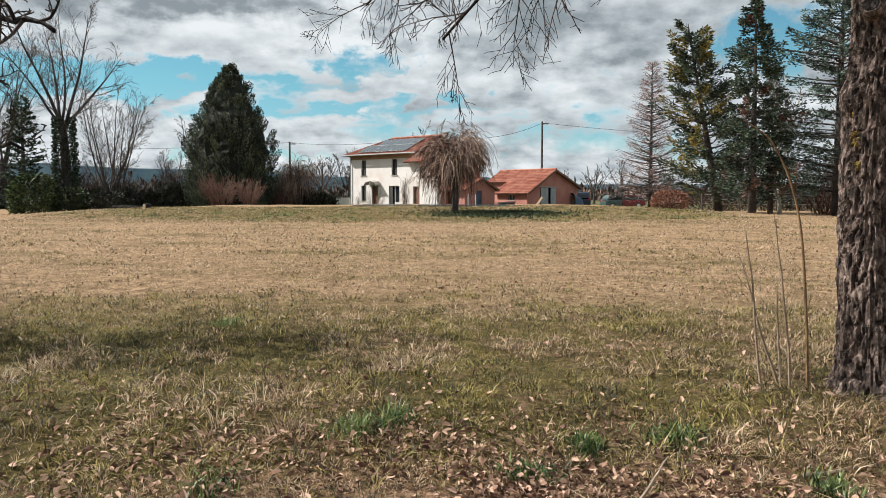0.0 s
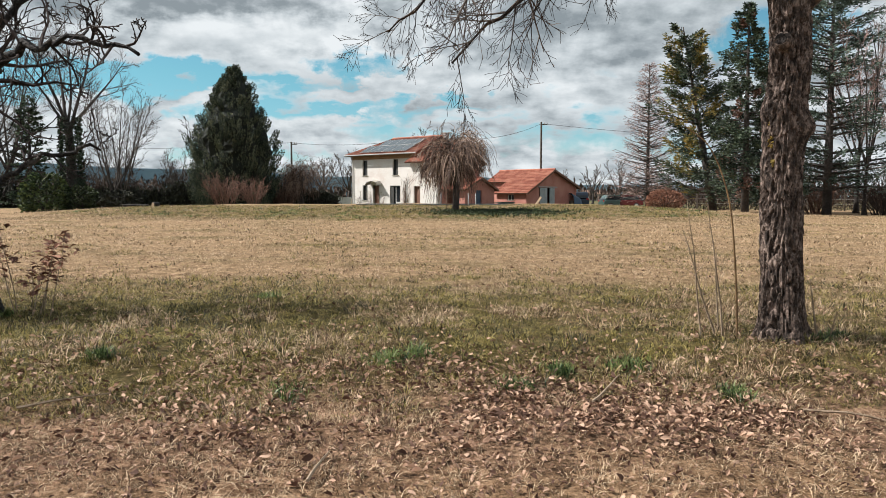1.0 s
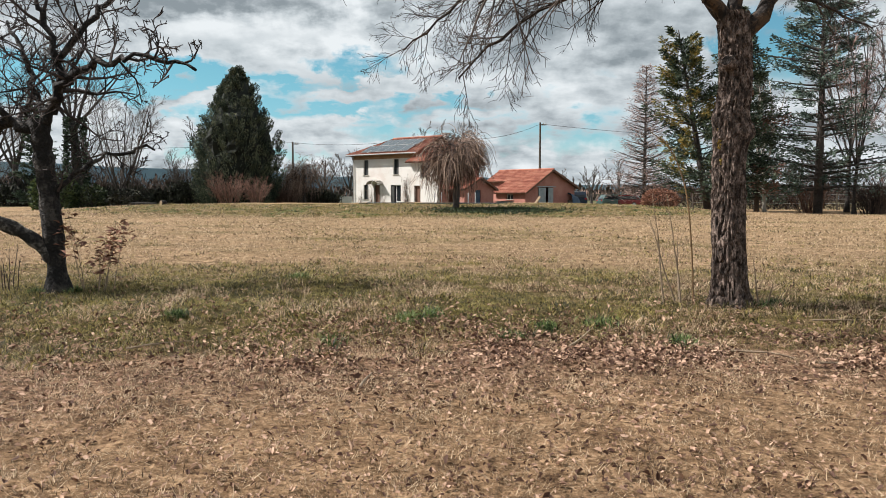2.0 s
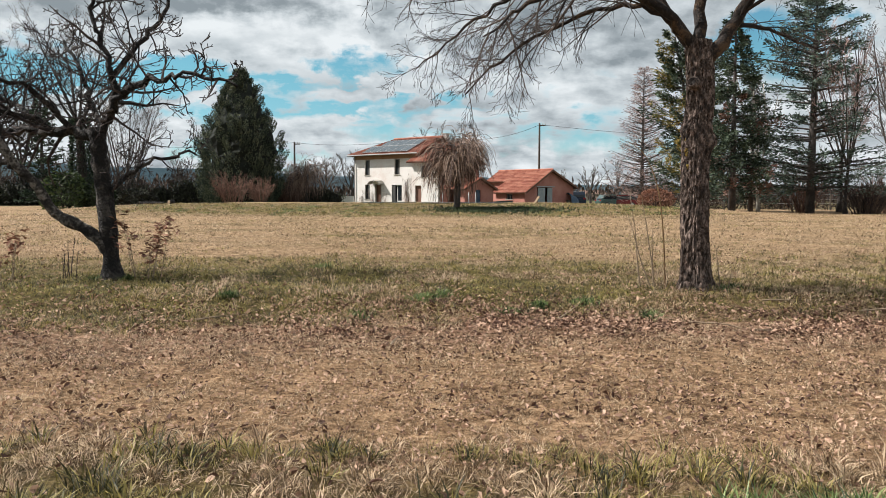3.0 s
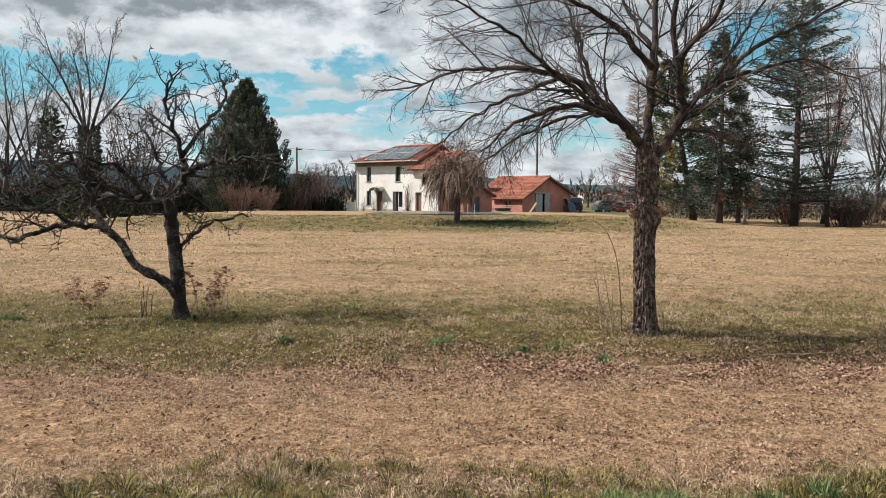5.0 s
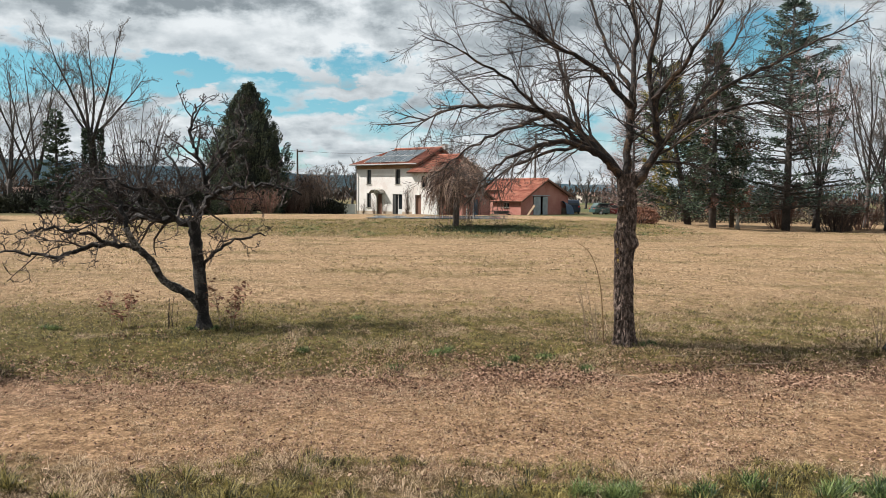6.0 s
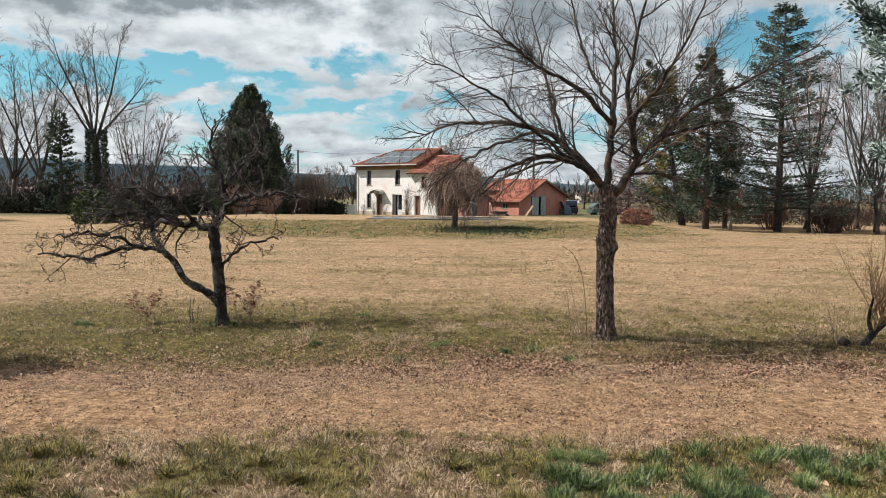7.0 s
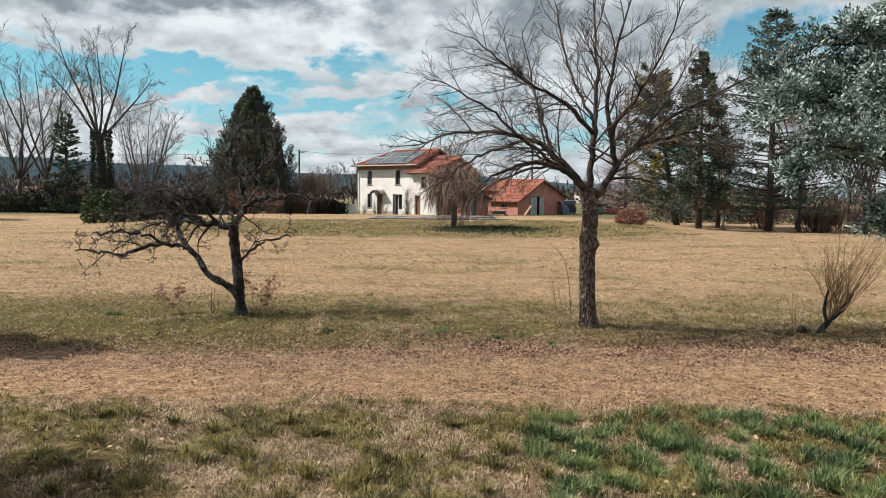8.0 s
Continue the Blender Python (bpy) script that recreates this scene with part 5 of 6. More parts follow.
flip(part("gable", Sheet().prism([(0.05, BASE - 0.3), (2.15, BASE - 0.3), (2.15, 2.2), (4.8, 2.2), (4.8, BASE - 0.3), (8.9, BASE - 0.3), (8.9, 2.35), (4.45, 4.05), (0.05, 1.75)], -0.3, 0), PINK, shed, "pink rendered gable wall"))
part("wall", wall_panel(Sheet(), -4.1, -0.02, BASE - 0.3, 1.72, 0.0, 0.3, [(-2.6, -1.7, 0.9, 1.45)]), PINK, shed, "pink rendered side wall")
window(shed, -2.6, -1.7, 0.9, 1.45, 0, False)
part("wall", Sheet().box(-4.1, 0.3, BASE - 0.3, -3.8, 2.3, 1.75).box(-7.2, 2.3, BASE - 0.3, -3.8, 2.6, 2.9).box(-7.2, 8.6, BASE - 0.3, -0.3, 8.9, 2.35), PINK, shed)
flip(part("gable", Sheet().prism([(2.6, BASE - 0.3), (8.6, BASE - 0.3), (8.6, 2.4), (4.45, 4.0), (2.6, 3.05)], -7.2, -6.9), PINK, shed))
tiled("roof", (-4.4, -0.4, 1.58), (0.4, -0.4, 1.58), (0.4, 4.45, 4.15), (-4.4, 4.45, 4.15), shed, TILE)
tiled("roof", (-7.5, 2.0, 2.85), (-4.4, 2.0, 2.85), (-4.4, 4.45, 4.15), (-7.5, 4.45, 4.15), shed, TILE)
tiled("roof", (0.4, 9.4, 2.2), (-7.5, 9.4, 2.2), (-7.5, 4.45, 4.15), (0.4, 4.45, 4.15), shed, TILE)
part("ridge_tiles", Sheet().tube([Vector((-7.5, 4.45, 4.2)), Vector((0.4, 4.45, 4.2))], [0.11, 0.11], 10), TILE, shed)
flip(part("bargeboard", Sheet().prism([(-0.42, 1.38), (4.45, 3.98), (9.42, 2.0), (9.42, 2.2), (4.45, 4.18), (-0.42, 1.58)], 0.36, 0.42), WOOD, shed))
for y0, y1, x in ((2.2, 3.45, 0.04), (3.85, 4.75, 0.06)):
    leafd = part("door", Sheet().box(x, y0, BASE, x + 0.05, y1, 2.15), GREY_DOOR, shed, "grey-blue plank door leaf")
    for k in range(5):
        yk = y0 + (y1 - y0) * k / 5
        part("plank", Sheet().box(x + 0.05, yk + 0.01, BASE + 0.02, x + 0.062, yk + (y1 - y0) / 5 - 0.01, 2.12), GREY_DOOR, leafd)
    part("brace", Sheet().box(x + 0.062, y0 + 0.05, 1.6, x + 0.085, y1 - 0.05, 1.72), GREY_DOOR, leafd)
part("door_rail", Sheet().box(0.02, 1.9, 2.22, 0.12, 5.2, 2.32), GREY_DOOR, shed)

# ---- yard ----
tarp = thing("tarpaulin_stack", (13.7, 83.6, -0.25), -45, "stack under a dark blue tarpaulin beside the shed", "stack")
tp = Sheet()
for i in range(9):
    for k in range(7):
        u, v = i / 8, k / 6
        z = 1.7 * min(1, 4 * min(v, 1 - v) + 0.15) * (1 - 0.3 * u)
        tp.v.append((1.3 * v, 1.5 * u, z + 0.05 * rnd(-1, 1)))
tp.f = [(i * 7 + k, i * 7 + k + 1, (i + 1) * 7 + k + 1, (i + 1) * 7 + k) for i in range(8) for k in range(6)]
part("sheet", tp, TARP, tarp)
part("pile", Sheet().box(0.25, 0.1, 0, 1.05, 1.4, 0.9), POLE_WOOD, tarp)


def car(place, turn, paint, label, long=4.2, tall=1.45, van=False):
    ob = thing("car", (*place, -0.2), turn, label, "car", "parked cars")
    w = 0.86
    hood = 0.62 * tall
    low = [(0.0, 0.35), (0.0, 0.55 * tall), (long * 0.06, hood), (long * 0.98, hood), (long, 0.5 * tall), (long, 0.3), (long * 0.5, 0.22)]
    s = Sheet().prism(low, -w, w)
    body = part("body", s, paint, ob)
    bev = body.modifiers.new("edge", "BEVEL")
    bev.width, bev.segments = 0.07, 2
    f = (0.02, 0.12, 0.72, 0.9) if not van else (0.01, 0.05, 0.72, 0.86)
    cab = [(long * f[0], hood), (long * f[1], tall * 0.97), (long * (f[1] + 0.08), tall), (long * (f[2] - 0.1), tall), (long * f[2], tall * 0.94), (long * f[3], hood)]
    part("cabin", Sheet().prism(cab, -w * 0.86, w * 0.86), paint, ob)
    gl = [(long * (f[0] + 0.06), hood + 0.04), (long * (f[1] + 0.04), tall * 0.92), (long * (f[2] - 0.04), tall * 0.9), (long * (f[3] - 0.08), hood + 0.04)]
    part("side_window", Sheet().prism(gl, -w * 0.875, -w * 0.862), GLASS, ob)
    part("side_window", Sheet().prism(gl, w * 0.862, w * 0.875), GLASS, ob)
    part("rear_window", Sheet().poly((long * f[0] - 0.004, -0.6, hood + 0.05), (long * f[0] - 0.004, 0.6, hood + 0.05), (long * f[1] - 0.02, 0.55, tall * 0.9), (long * f[1] - 0.02, -0.55, tall * 0.9)), GLASS, ob)
    part("windscreen", Sheet().poly((long * f[3] + 0.004, 0.6, hood + 0.03), (long * f[3] + 0.004, -0.6, hood + 0.03), (long * f[2] + 0.012, -0.55, tall * 0.9), (long * f[2] + 0.012, 0.55, tall * 0.9)), GLASS, ob)
    for sx in (long * 0.18, long * 0.8):
        for sy in (-w - 0.005, w - 0.17):
            wheel = part("wheel", Sheet().tube([Vector((sx, sy, 0.31)), Vector((sx, sy + 0.18, 0.31))], [0.31, 0.31], 16), BLACK, ob)
            part("rim", Sheet().tube([Vector((sx, sy - 0.005, 0.31)), Vector((sx, sy + 0.185, 0.31))], [0.19, 0.19], 12), ALU, wheel)
    for sy in (-w * 0.9, w * 0.6):
        part("tail_lamp", Sheet().box(-0.012, sy, 0.5 * tall, 0.02, sy + 0.25, 0.6 * tall), LAMP_RED, ob)
    return ob


car((17.9, 84.5), 12, CAR_GREEN, "dark green saloon car parked on the gravel", 4.4, 1.5)
car((22.6, 84.0), 160, CAR_RED, "dark red car parked beyond the shed", 4.0, 1.45)
car((16.0, 86.0), 95, CAR_BLUE, "dark blue van parked behind the shed", 4.4, 1.85, True)

for x, y, tall, lab in ((12.0, 92, 10.6, "tall wooden utility pole behind the shed"), (-19.8, 98, 8.6, "wooden utility pole behind the hedge")):
    pole = thing("utility_pole", (x, y, -0.4), 0, lab, "utility pole", "utility poles")
    part("post", Sheet().tube([Vector((0, 0, 0)), Vector((0, 0, tall))], [0.16, 0.11], 10), POLE_WOOD, pole)
    part("crossarm", Sheet().box(-0.1, -0.06, tall - 0.35, 0.75, 0.06, tall - 0.23), POLE_WOOD, pole)
    for k in (0.05, 0.4, 0.7):
        part("insulator", Sheet().tube([Vector((k, 0, tall - 0.23)), Vector((k, 0, tall - 0.05))], [0.05, 0.035], 8), STONE, pole)


def wire(a, b, sag):
    a, b = Vector(a), Vector(b)
    pts = [a.lerp(b, k / 16) - Vector((0, 0, sag * 4 * (k / 16) * (1 - k / 16))) for k in range(17)]
    return tagged(link("cable", Sheet().tube(pts, [0.02] * 17, 4), BLACK), "thin black overhead cable between poles", "cable", "overhead cables")


wire((12.2, 92, 10.0), (60, 110, 10.0), 0.8)
wire((12.0, 92, 10.0), (2.5, 80, 7.2), 0.5)
wire((-19.8, 98, 8.1), (-2, 79.5, 7.3), 0.5)
wire((-19.8, 98, 8.1), (-75, 110, 9.0), 0.9)

# low white wall, pool and things on the terrace
tagged(link("wall_low", Sheet().box(-13.0, 77.6, -0.4, -9.6, 77.85, 1.0), WHITE), "low white rendered garden wall", "wall", kind="structure")
pool = thing("pool", (0, 0, 0), 0, "raised swimming pool with dark cover and pale coping", "pool", kind="structure")
part("side", Sheet().box(-4.7, 40.4, 0.1, 4.2, 40.6, 0.56).box(-4.7, 45.4, 0.1, 4.2, 45.6, 0.56).box(-4.7, 40.6, 0.1, -4.5, 45.4, 0.56).box(4.0, 40.6, 0.1, 4.2, 45.4, 0.56), COVER, pool, "dark blue-grey pool side")
part("coping", Sheet().box(-4.8, 40.3, 0.56, 4.3, 40.7, 0.59).box(-4.8, 45.3, 0.56, 4.3, 45.7, 0.59), COVER, pool, "dark coping")
part("cover", Sheet().box(-4.5, 40.6, 0.1, 2.2, 45.4, 0.575), COVER, pool, "dark slatted cover")
part("water", Sheet().box(2.2, 40.6, 0.1, 4.0, 45.4, 0.57), POOL, pool, "blue-green water")
for x in (-0.55, -0.15, 1.35, 1.75):
    arc = [Vector((x, 40.55 + 0.35 * math.cos(math.pi * k / 8), 0.58 + 0.6 * math.sin(math.pi * k / 8))) for k in range(9)]
    tagged(link("pool_rail", Sheet().tube(arc, [0.022] * 9, 6), ALU), "chrome pool ladder rail on the coping", "ladder", "pool ladder rails")
drum = thing("drum", (-11.2, 72.5, -0.15), 70, "dark drum with a white rim lying on its side", "drum")
part("shell", Sheet().tube([Vector((0, 0, 0.42)), Vector((0.9, 0, 0.42))], [0.42, 0.42], 20), BLACK, drum)
part("rim", Sheet().tube([Vector((-0.03, 0, 0.42)), Vector((0.05, 0, 0.42))], [0.45, 0.45], 20), WHITE, drum)
part("opening", Sheet().tube([Vector((-0.035, 0, 0.42)), Vector((-0.031, 0, 0.42))], [0.36, 0.36], 20), BLACK, drum)
plank = tagged(link("leaning_board", Sheet().box(-0.12, -0.03, 0, 0.12, 0.03, 1.5), CUT), "pale wooden board leaning on the shed", "board")
plank.matrix_world = pose(9.3, 77.2, -0.2, -20, 28, -45)
barrow = thing("wheelbarrow", (5.6, 66.0, -0.05), 20, "dark wheelbarrow standing on the terrace", "wheelbarrow")
part("tray", Sheet().prism([(-0.6, 0.35), (0.45, 0.35), (0.7, 0.65), (-0.75, 0.65)], -0.35, 0.35), SHUTTER, barrow)
part("wheel", Sheet().tube([Vector((0.75, -0.05, 0.2)), Vector((0.75, 0.05, 0.2))], [0.2, 0.2], 14), BLACK, barrow)
part("leg", Sheet().box(-0.5, -0.3, 0, -0.45, -0.25, 0.35), ALU, barrow)
part("leg", Sheet().box(-0.5, 0.25, 0, -0.45, 0.3, 0.35), ALU, barrow)
part("handle", Sheet().tube([Vector((-0.4, -0.3, 0.5)), Vector((-1.2, -0.3, 0.6))], [0.02, 0.02], 6), POLE_WOOD, barrow)
part("handle", Sheet().tube([Vector((-0.4, 0.3, 0.5)), Vector((-1.2, 0.3, 0.6))], [0.02, 0.02], 6), POLE_WOOD, barrow)
for x, y, half, r, turn in ((-15.6, 37.2, 0.62, 0.075, 8), (-14.35, 36.6, 0.17, 0.12, 62)):
    chunk = thing("log", (x, y, height(x, y)), turn, "short sawn log lying on the lawn", "log", "sawn logs")
    part("bark", Sheet().tube([Vector((-half, 0, r * 0.9)), Vector((0, 0.02, r * 0.95)), Vector((half, 0, r * 0.9))], [r, r * 1.05, r * 0.9], 12), APPLE, chunk)
    part("cut_end", Sheet().tube([Vector((-half - 0.01, 0, r * 0.9)), Vector((-half - 0.001, 0, r * 0.9))], [r * 0.88, r * 0.88], 12), CUT, chunk)

# ---- distance ----
random.seed(61)


def far_house(place, turn, w, d, h, label, wall=FIELD_WALL):
    ob = thing("house", (*place, -0.3), turn, label, "house")
    part("wall", Sheet().box(-w / 2, -d / 2, -0.2, w / 2, d / 2, h), wall, ob)
    part("gable", flip_sheet(Sheet().prism([(-d / 2, h), (d / 2, h), (0, h + d * 0.2)], -w / 2, w / 2)), wall, ob)
    for sgn in (-1, 1):
        e = Sheet()
        q = [(-w / 2 - 0.4, sgn * (d / 2 + 0.5), h - 0.15), (w / 2 + 0.4, sgn * (d / 2 + 0.5), h - 0.15), (w / 2 + 0.4, 0, h + d * 0.2 + 0.08), (-w / 2 - 0.4, 0, h + d * 0.2 + 0.08)]
        e.v = q + [(x, y, z + 0.16) for x, y, z in q]
        e.f = [(0, 1, 2, 3), (4, 5, 6, 7), (0, 1, 5, 4), (1, 2, 6, 5), (2, 3, 7, 6), (3, 0, 4, 7)]
        part("roof", e, FAR_ROOF, ob)
    for k in range(int(w / 3)):
        x = -w / 2 + 1.2 + k * 3.0
        part("window", Sheet().box(x, -d / 2 - 0.03, 0.9, x + 0.9, -d / 2 - 0.004, 2.1), GLASS, ob)
    return ob


far_house((55, 275), 15, 8, 6, 2.8, "distant low house with a tiled roof")
far_house((75, 285), -20, 8, 6, 3.0, "distant pale house with a tiled roof")
far_house((100, 270), 10, 8, 6, 2.8, "distant low house beyond the field")
far_house((-118, 210), 25, 7, 6, 2.6, "distant house with a tiled roof beyond the trees")
far_house((-150, 240), 0, 9, 7, 2.8, "distant farmhouse beyond the trees")
far_house((-80, 230), 0, 7, 6, 2.6, "distant outbuilding with a tiled roof")
bare_tree((0.6, 96), 12.0, 3.0, 7, (12, 50), 0.3, "bare rounded tree behind the house", levels=(10, 6, 3), reach=0.35, least=0.022)
bare_tree((-15, 92), 7.0, 2.0, 7, (15, 60), 0.2, "bare tree behind the hedge", levels=(9, 5, 3), reach=0.4, least=0.02)
bare_tree((-12, 95), 6.5, 2.0, 7, (15, 60), 0.2, "low bare tree behind the hedge", levels=(9, 5, 3), reach=0.4, least=0.02)
for x, y, h in ((26, 130, 7), (33, 140, 8), (21, 135, 6), (44, 150, 8), (-60, 120, 9), (-75, 125, 10), (-50, 110, 8), (62, 120, 9), (76, 130, 10), (52, 110, 8)):
    bare_tree((x, y), h, h * 0.28, 7, (15, 60), 0.22, "distant bare roundheaded tree", levels=(7, 4, 2), reach=0.4, least=0.03)
wood = Sheet()
for _ in range(15000):
    a = rnd(-1.25, 1.25)
    dist = rnd(230, 330)
    x, y = math.sin(a) * dist, math.cos(a) * dist
    top = 5.0 + 4.0 * noise.noise((x * 0.02, y * 0.02, 0)) + 3 * noise.noise((x * 0.09, y * 0.09, 2)) + (3.0 if a < -0.2 else 0)
    d = Vector((rnd(-0.5, 0.5), rnd(-0.5, 0.5), 1)).normalized()
    blade(wood, Vector((x, y, -0.5 + max(top, 1.5) * rnd(0, 0.8))), d, rnd(1.2, 3.0), rnd(0.15, 0.6))
tagged(link("far_woods", wood, HEDGE), "distant brown leafless woodland along the plain", "woods", kind="stuff")
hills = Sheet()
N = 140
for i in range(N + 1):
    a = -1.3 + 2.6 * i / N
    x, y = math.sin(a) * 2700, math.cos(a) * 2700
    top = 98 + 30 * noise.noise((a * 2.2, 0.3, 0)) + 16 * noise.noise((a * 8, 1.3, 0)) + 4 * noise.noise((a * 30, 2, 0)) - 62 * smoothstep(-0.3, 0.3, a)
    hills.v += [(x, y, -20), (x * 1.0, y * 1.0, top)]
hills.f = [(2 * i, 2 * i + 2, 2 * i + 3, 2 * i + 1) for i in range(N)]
tagged(link("backdrop", hills, HILL), "wooded hills on the horizon, tinted blue for the haze", "hills", kind="structure")

# unseen conifers added beyond the left edge, to cast shade across the bank
random.seed(81)
conifer((-10.4, 2.4), 5.6, 1.5, 0.1, SPRUCE, "unseen bushy dark conifer, added to shade the bank", 26, 7, 0.0, 60, 0.2, 0.03, 0.55, girth=0.12)
conifer((-7.0, -2.3), 5.0, 1.1, 0.1, SPRUCE, "unseen small dark conifer, added to shade the rough grass", 24, 6, 0.0, 50, 0.18, 0.03, 0.55, 0.1, girth=0.1)

# ivy below the weeping tree, coloured and spread to deepen its cast shadow
random.seed(82)
s = Sheet()
for _ in range(9000):
    r, a = abs(random.gauss(0, 1)), rnd(0, 6.28)
    x, y = 2.3 + math.cos(a) * r * 1.5, 31.6 + math.sin(a) * r * 0.9
    d = Vector((rnd(-1, 1), rnd(-1, 1), rnd(0.1, 1))).normalized()
    blade(s, Vector((x, y, height(x, y) + rnd(0, 0.06))), d, rnd(0.06, 0.11), rnd(0.025, 0.045))
tagged(link("shadow_ivy", s, SHADE_LEAF), "ivy below the weeping tree, dark and spread to deepen its cast shadow", "ivy", kind="stuff")

# wire fence behind the right-hand trees
fence = thing("fence", (0, 0, 0), 0, "wooden post and wire fence behind the trees", "fence")
FENCE = [(17.0 + 2.4 * k, 49.5 - 0.12 * k) for k in range(13)]
for x, y in FENCE:
    part("post", Sheet().tube([Vector((x, y, height(x, y) - 0.3)), Vector((x + rnd(-0.04, 0.04), y, height(x, y) + rnd(1.0, 1.2)))], [0.06, 0.05], 7), POLE_WOOD, fence)
for z in (0.45, 0.75, 1.05):
    part("wire", Sheet().tube([Vector((x, y, height(x, y) + z)) for x, y in FENCE], [0.008] * len(FENCE), 4), ALU, fence)

# taller growth at the edges of the lawn
random.seed(83)
# out of view, added for the shade it throws over the far lawn
thuja((-43.0, 46.0), 15.0, 3.2, 140)
conifer((33.0, 44.0), 12.5, 2.8, 0.06, SPRUCE, "dark conifer behind the bare trees", 24, 6, 0.0, 55, 0.36, 0.045, 0.6, 0.1, girth=0.2)
bare_tree((29.5, 38.0), 11.5, 2.2, 6, (8, 36), 0.14, "many-branched bare tree at the lawn edge", RED_TWIG, FAR_BARK, (12, 7, 4), 0.34, 0.009)
bare_tree((27.3, 43.0), 12.5, 3.0, 6, (8, 34), 0.16, "tall bare tree among the conifers", FAR_TWIG, FAR_BARK, (12, 7, 4), 0.32, 0.010)
twig_bush((26.6, 36.2), 1.5, 1.9, HEDGE, "dark leafless shrub at the lawn edge", 60, (5, 3), 0.008)
twig_bush((22.0, 36.6), 1.2, 1.6, HEDGE, "dark leafless shrub below the cedar", 50, (5, 3), 0.008)

# ---- grass, leaves and litter ----
rng = np.random.default_rng(7)


def heights(xs, ys):
    return np.array([height(a, b) for a, b in zip(xs, ys)])


def mask(xs, ys, scale, seed):
    return np.array([noise.noise((a * scale, b * scale, seed)) for a, b in zip(xs, ys)])


def grass(name, material, label, xs, ys, tall, wide, lean=0.6, clump=0, span=0.05, straight=False):
    """Bent blades, each folded at its middle, rooted at the given places; with clump, so many blades fan out from each place; straight blades have three corners."""
    a0, size = rng.uniform(0, 2 * np.pi, len(xs)), np.ones(len(xs))
    if clump:
        pick = np.arange(0, len(xs), clump)
        cx, cy = np.repeat(xs[pick], clump), np.repeat(ys[pick], clump)
        size = np.repeat(rng.uniform(0.35, 1.5, len(pick)), clump)
        a0 = rng.uniform(0, 2 * np.pi, len(cx)) + np.repeat(rng.uniform(0, 6.28, len(pick)), clump)
        out = np.abs(rng.normal(0, 0.5, len(cx))) * span * size
        xs, ys = cx + np.cos(a0) * out, cy + np.sin(a0) * out
    n = len(xs)
    zs = heights(xs, ys)
    a, b = a0 + rng.normal(0, 0.6, n), rng.uniform(0.15, 1.0, n) * lean
    h, w = tall * rng.uniform(0.45, 1.15, n) * size, wide * rng.uniform(0.6, 1.3, n)
    root = np.stack([xs, ys, zs - 0.005], 1)
    way = np.stack([np.cos(a) * b, np.sin(a) * b, np.ones(n)], 1)
    way /= np.linalg.norm(way, axis=1)[:, None]
    c = a + rng.uniform(0.6, 2.5, n)
    side = np.stack([np.cos(c), np.sin(c), np.zeros(n)], 1) * w[:, None]
    mid = root + way * h[:, None] * 0.55
    tip = mid + (way + np.stack([np.cos(a) * b, np.sin(a) * b, -0.5 * b], 1)) * h[:, None] * 0.5
    corners = [root - side * 1.3, root + side * 1.3, tip] if straight else [root, mid + side * 1.1, tip, mid - side * 1.1]
    c = len(corners)
    v = np.stack(corners, 1).reshape(-1, 3)
    loops = np.arange(n * c)
    me = bpy.data.meshes.new(name)
    me.vertices.add(len(v))
    me.vertices.foreach_set("co", v.astype(np.float32).ravel())
    me.loops.add(len(loops))
    me.loops.foreach_set("vertex_index", loops.astype(np.int32))
    me.polygons.add(n)
    me.polygons.foreach_set("loop_start", (np.arange(n) * c).astype(np.int32))
    me.materials.append(material)
    me.update(calc_edges=True)
    me.validate()
    return tagged(new(name, me), label, "grass", kind="stuff")


def spread(n, x0, x1, y0, y1, power=1.0):
    """Places between two distances, across a wedge that widens with y."""
    ys = y0 + (y1 - y0) * rng.uniform(0, 1, n) ** power
    half = np.minimum(0.64 * (ys + 8.6) + 0.6, 60)
    xs = rng.uniform(-1, 1, n) * half
    keep = (xs > x0) & (xs < x1)
    return xs[keep], ys[keep]


def edge_noise(xs, ys):
    return 0.8 * mask(xs, ys, 0.9, 1)


# straw lawn: small upright tufts with gaps between them
xs, ys = spread(170000, -30, 30, 3.2, 12, 1.1)
k = rng.uniform(0, 1, len(xs)) < ((ys - 3.6 - 1.2 * edge_noise(xs, ys) + 0.3 * (xs + 1).clip(0, 5)) / 4.0).clip(0, 1)
xs, ys = xs[k], ys[k]
grass("dry_grass", STRAW, "short dry straw-coloured lawn grass", xs, ys, 0.046, 0.0032, 1.5, 9, 0.07, straight=True)
xs, ys = spread(60000, -30, 30, 4.5, 13)
k = mask(xs, ys, 0.45, 31) + 0.6 * mask(xs, ys, 1.6, 32) > 0.12
grass("green_grass", GREEN, "greener tufts in the straw lawn", xs[k], ys[k], 0.055, 0.0036, 1.3, 9, 0.06, straight=True)
xs, ys = spread(120000, -40, 40, 12, 38)
k = (ys < 29.0 + 5.0 * edge_noise(xs, ys)) | (xs < -15) | (xs > 11)
xs, ys = xs[k], ys[k]
grass("dry_grass", STRAW, "short dry straw-coloured lawn grass", xs, ys, 0.058, 0.008, 1.5, 6, 0.14, straight=True)
xs, ys = spread(60000, -40, 40, 12, 36)
k = mask(xs, ys, 0.22, 33) + 0.6 * mask(xs, ys, 0.9, 34) > 0.15
grass("green_grass", GREEN, "greener patches of the far lawn", xs[k], ys[k], 0.055, 0.008, 1.4, 6, 0.14, straight=True)
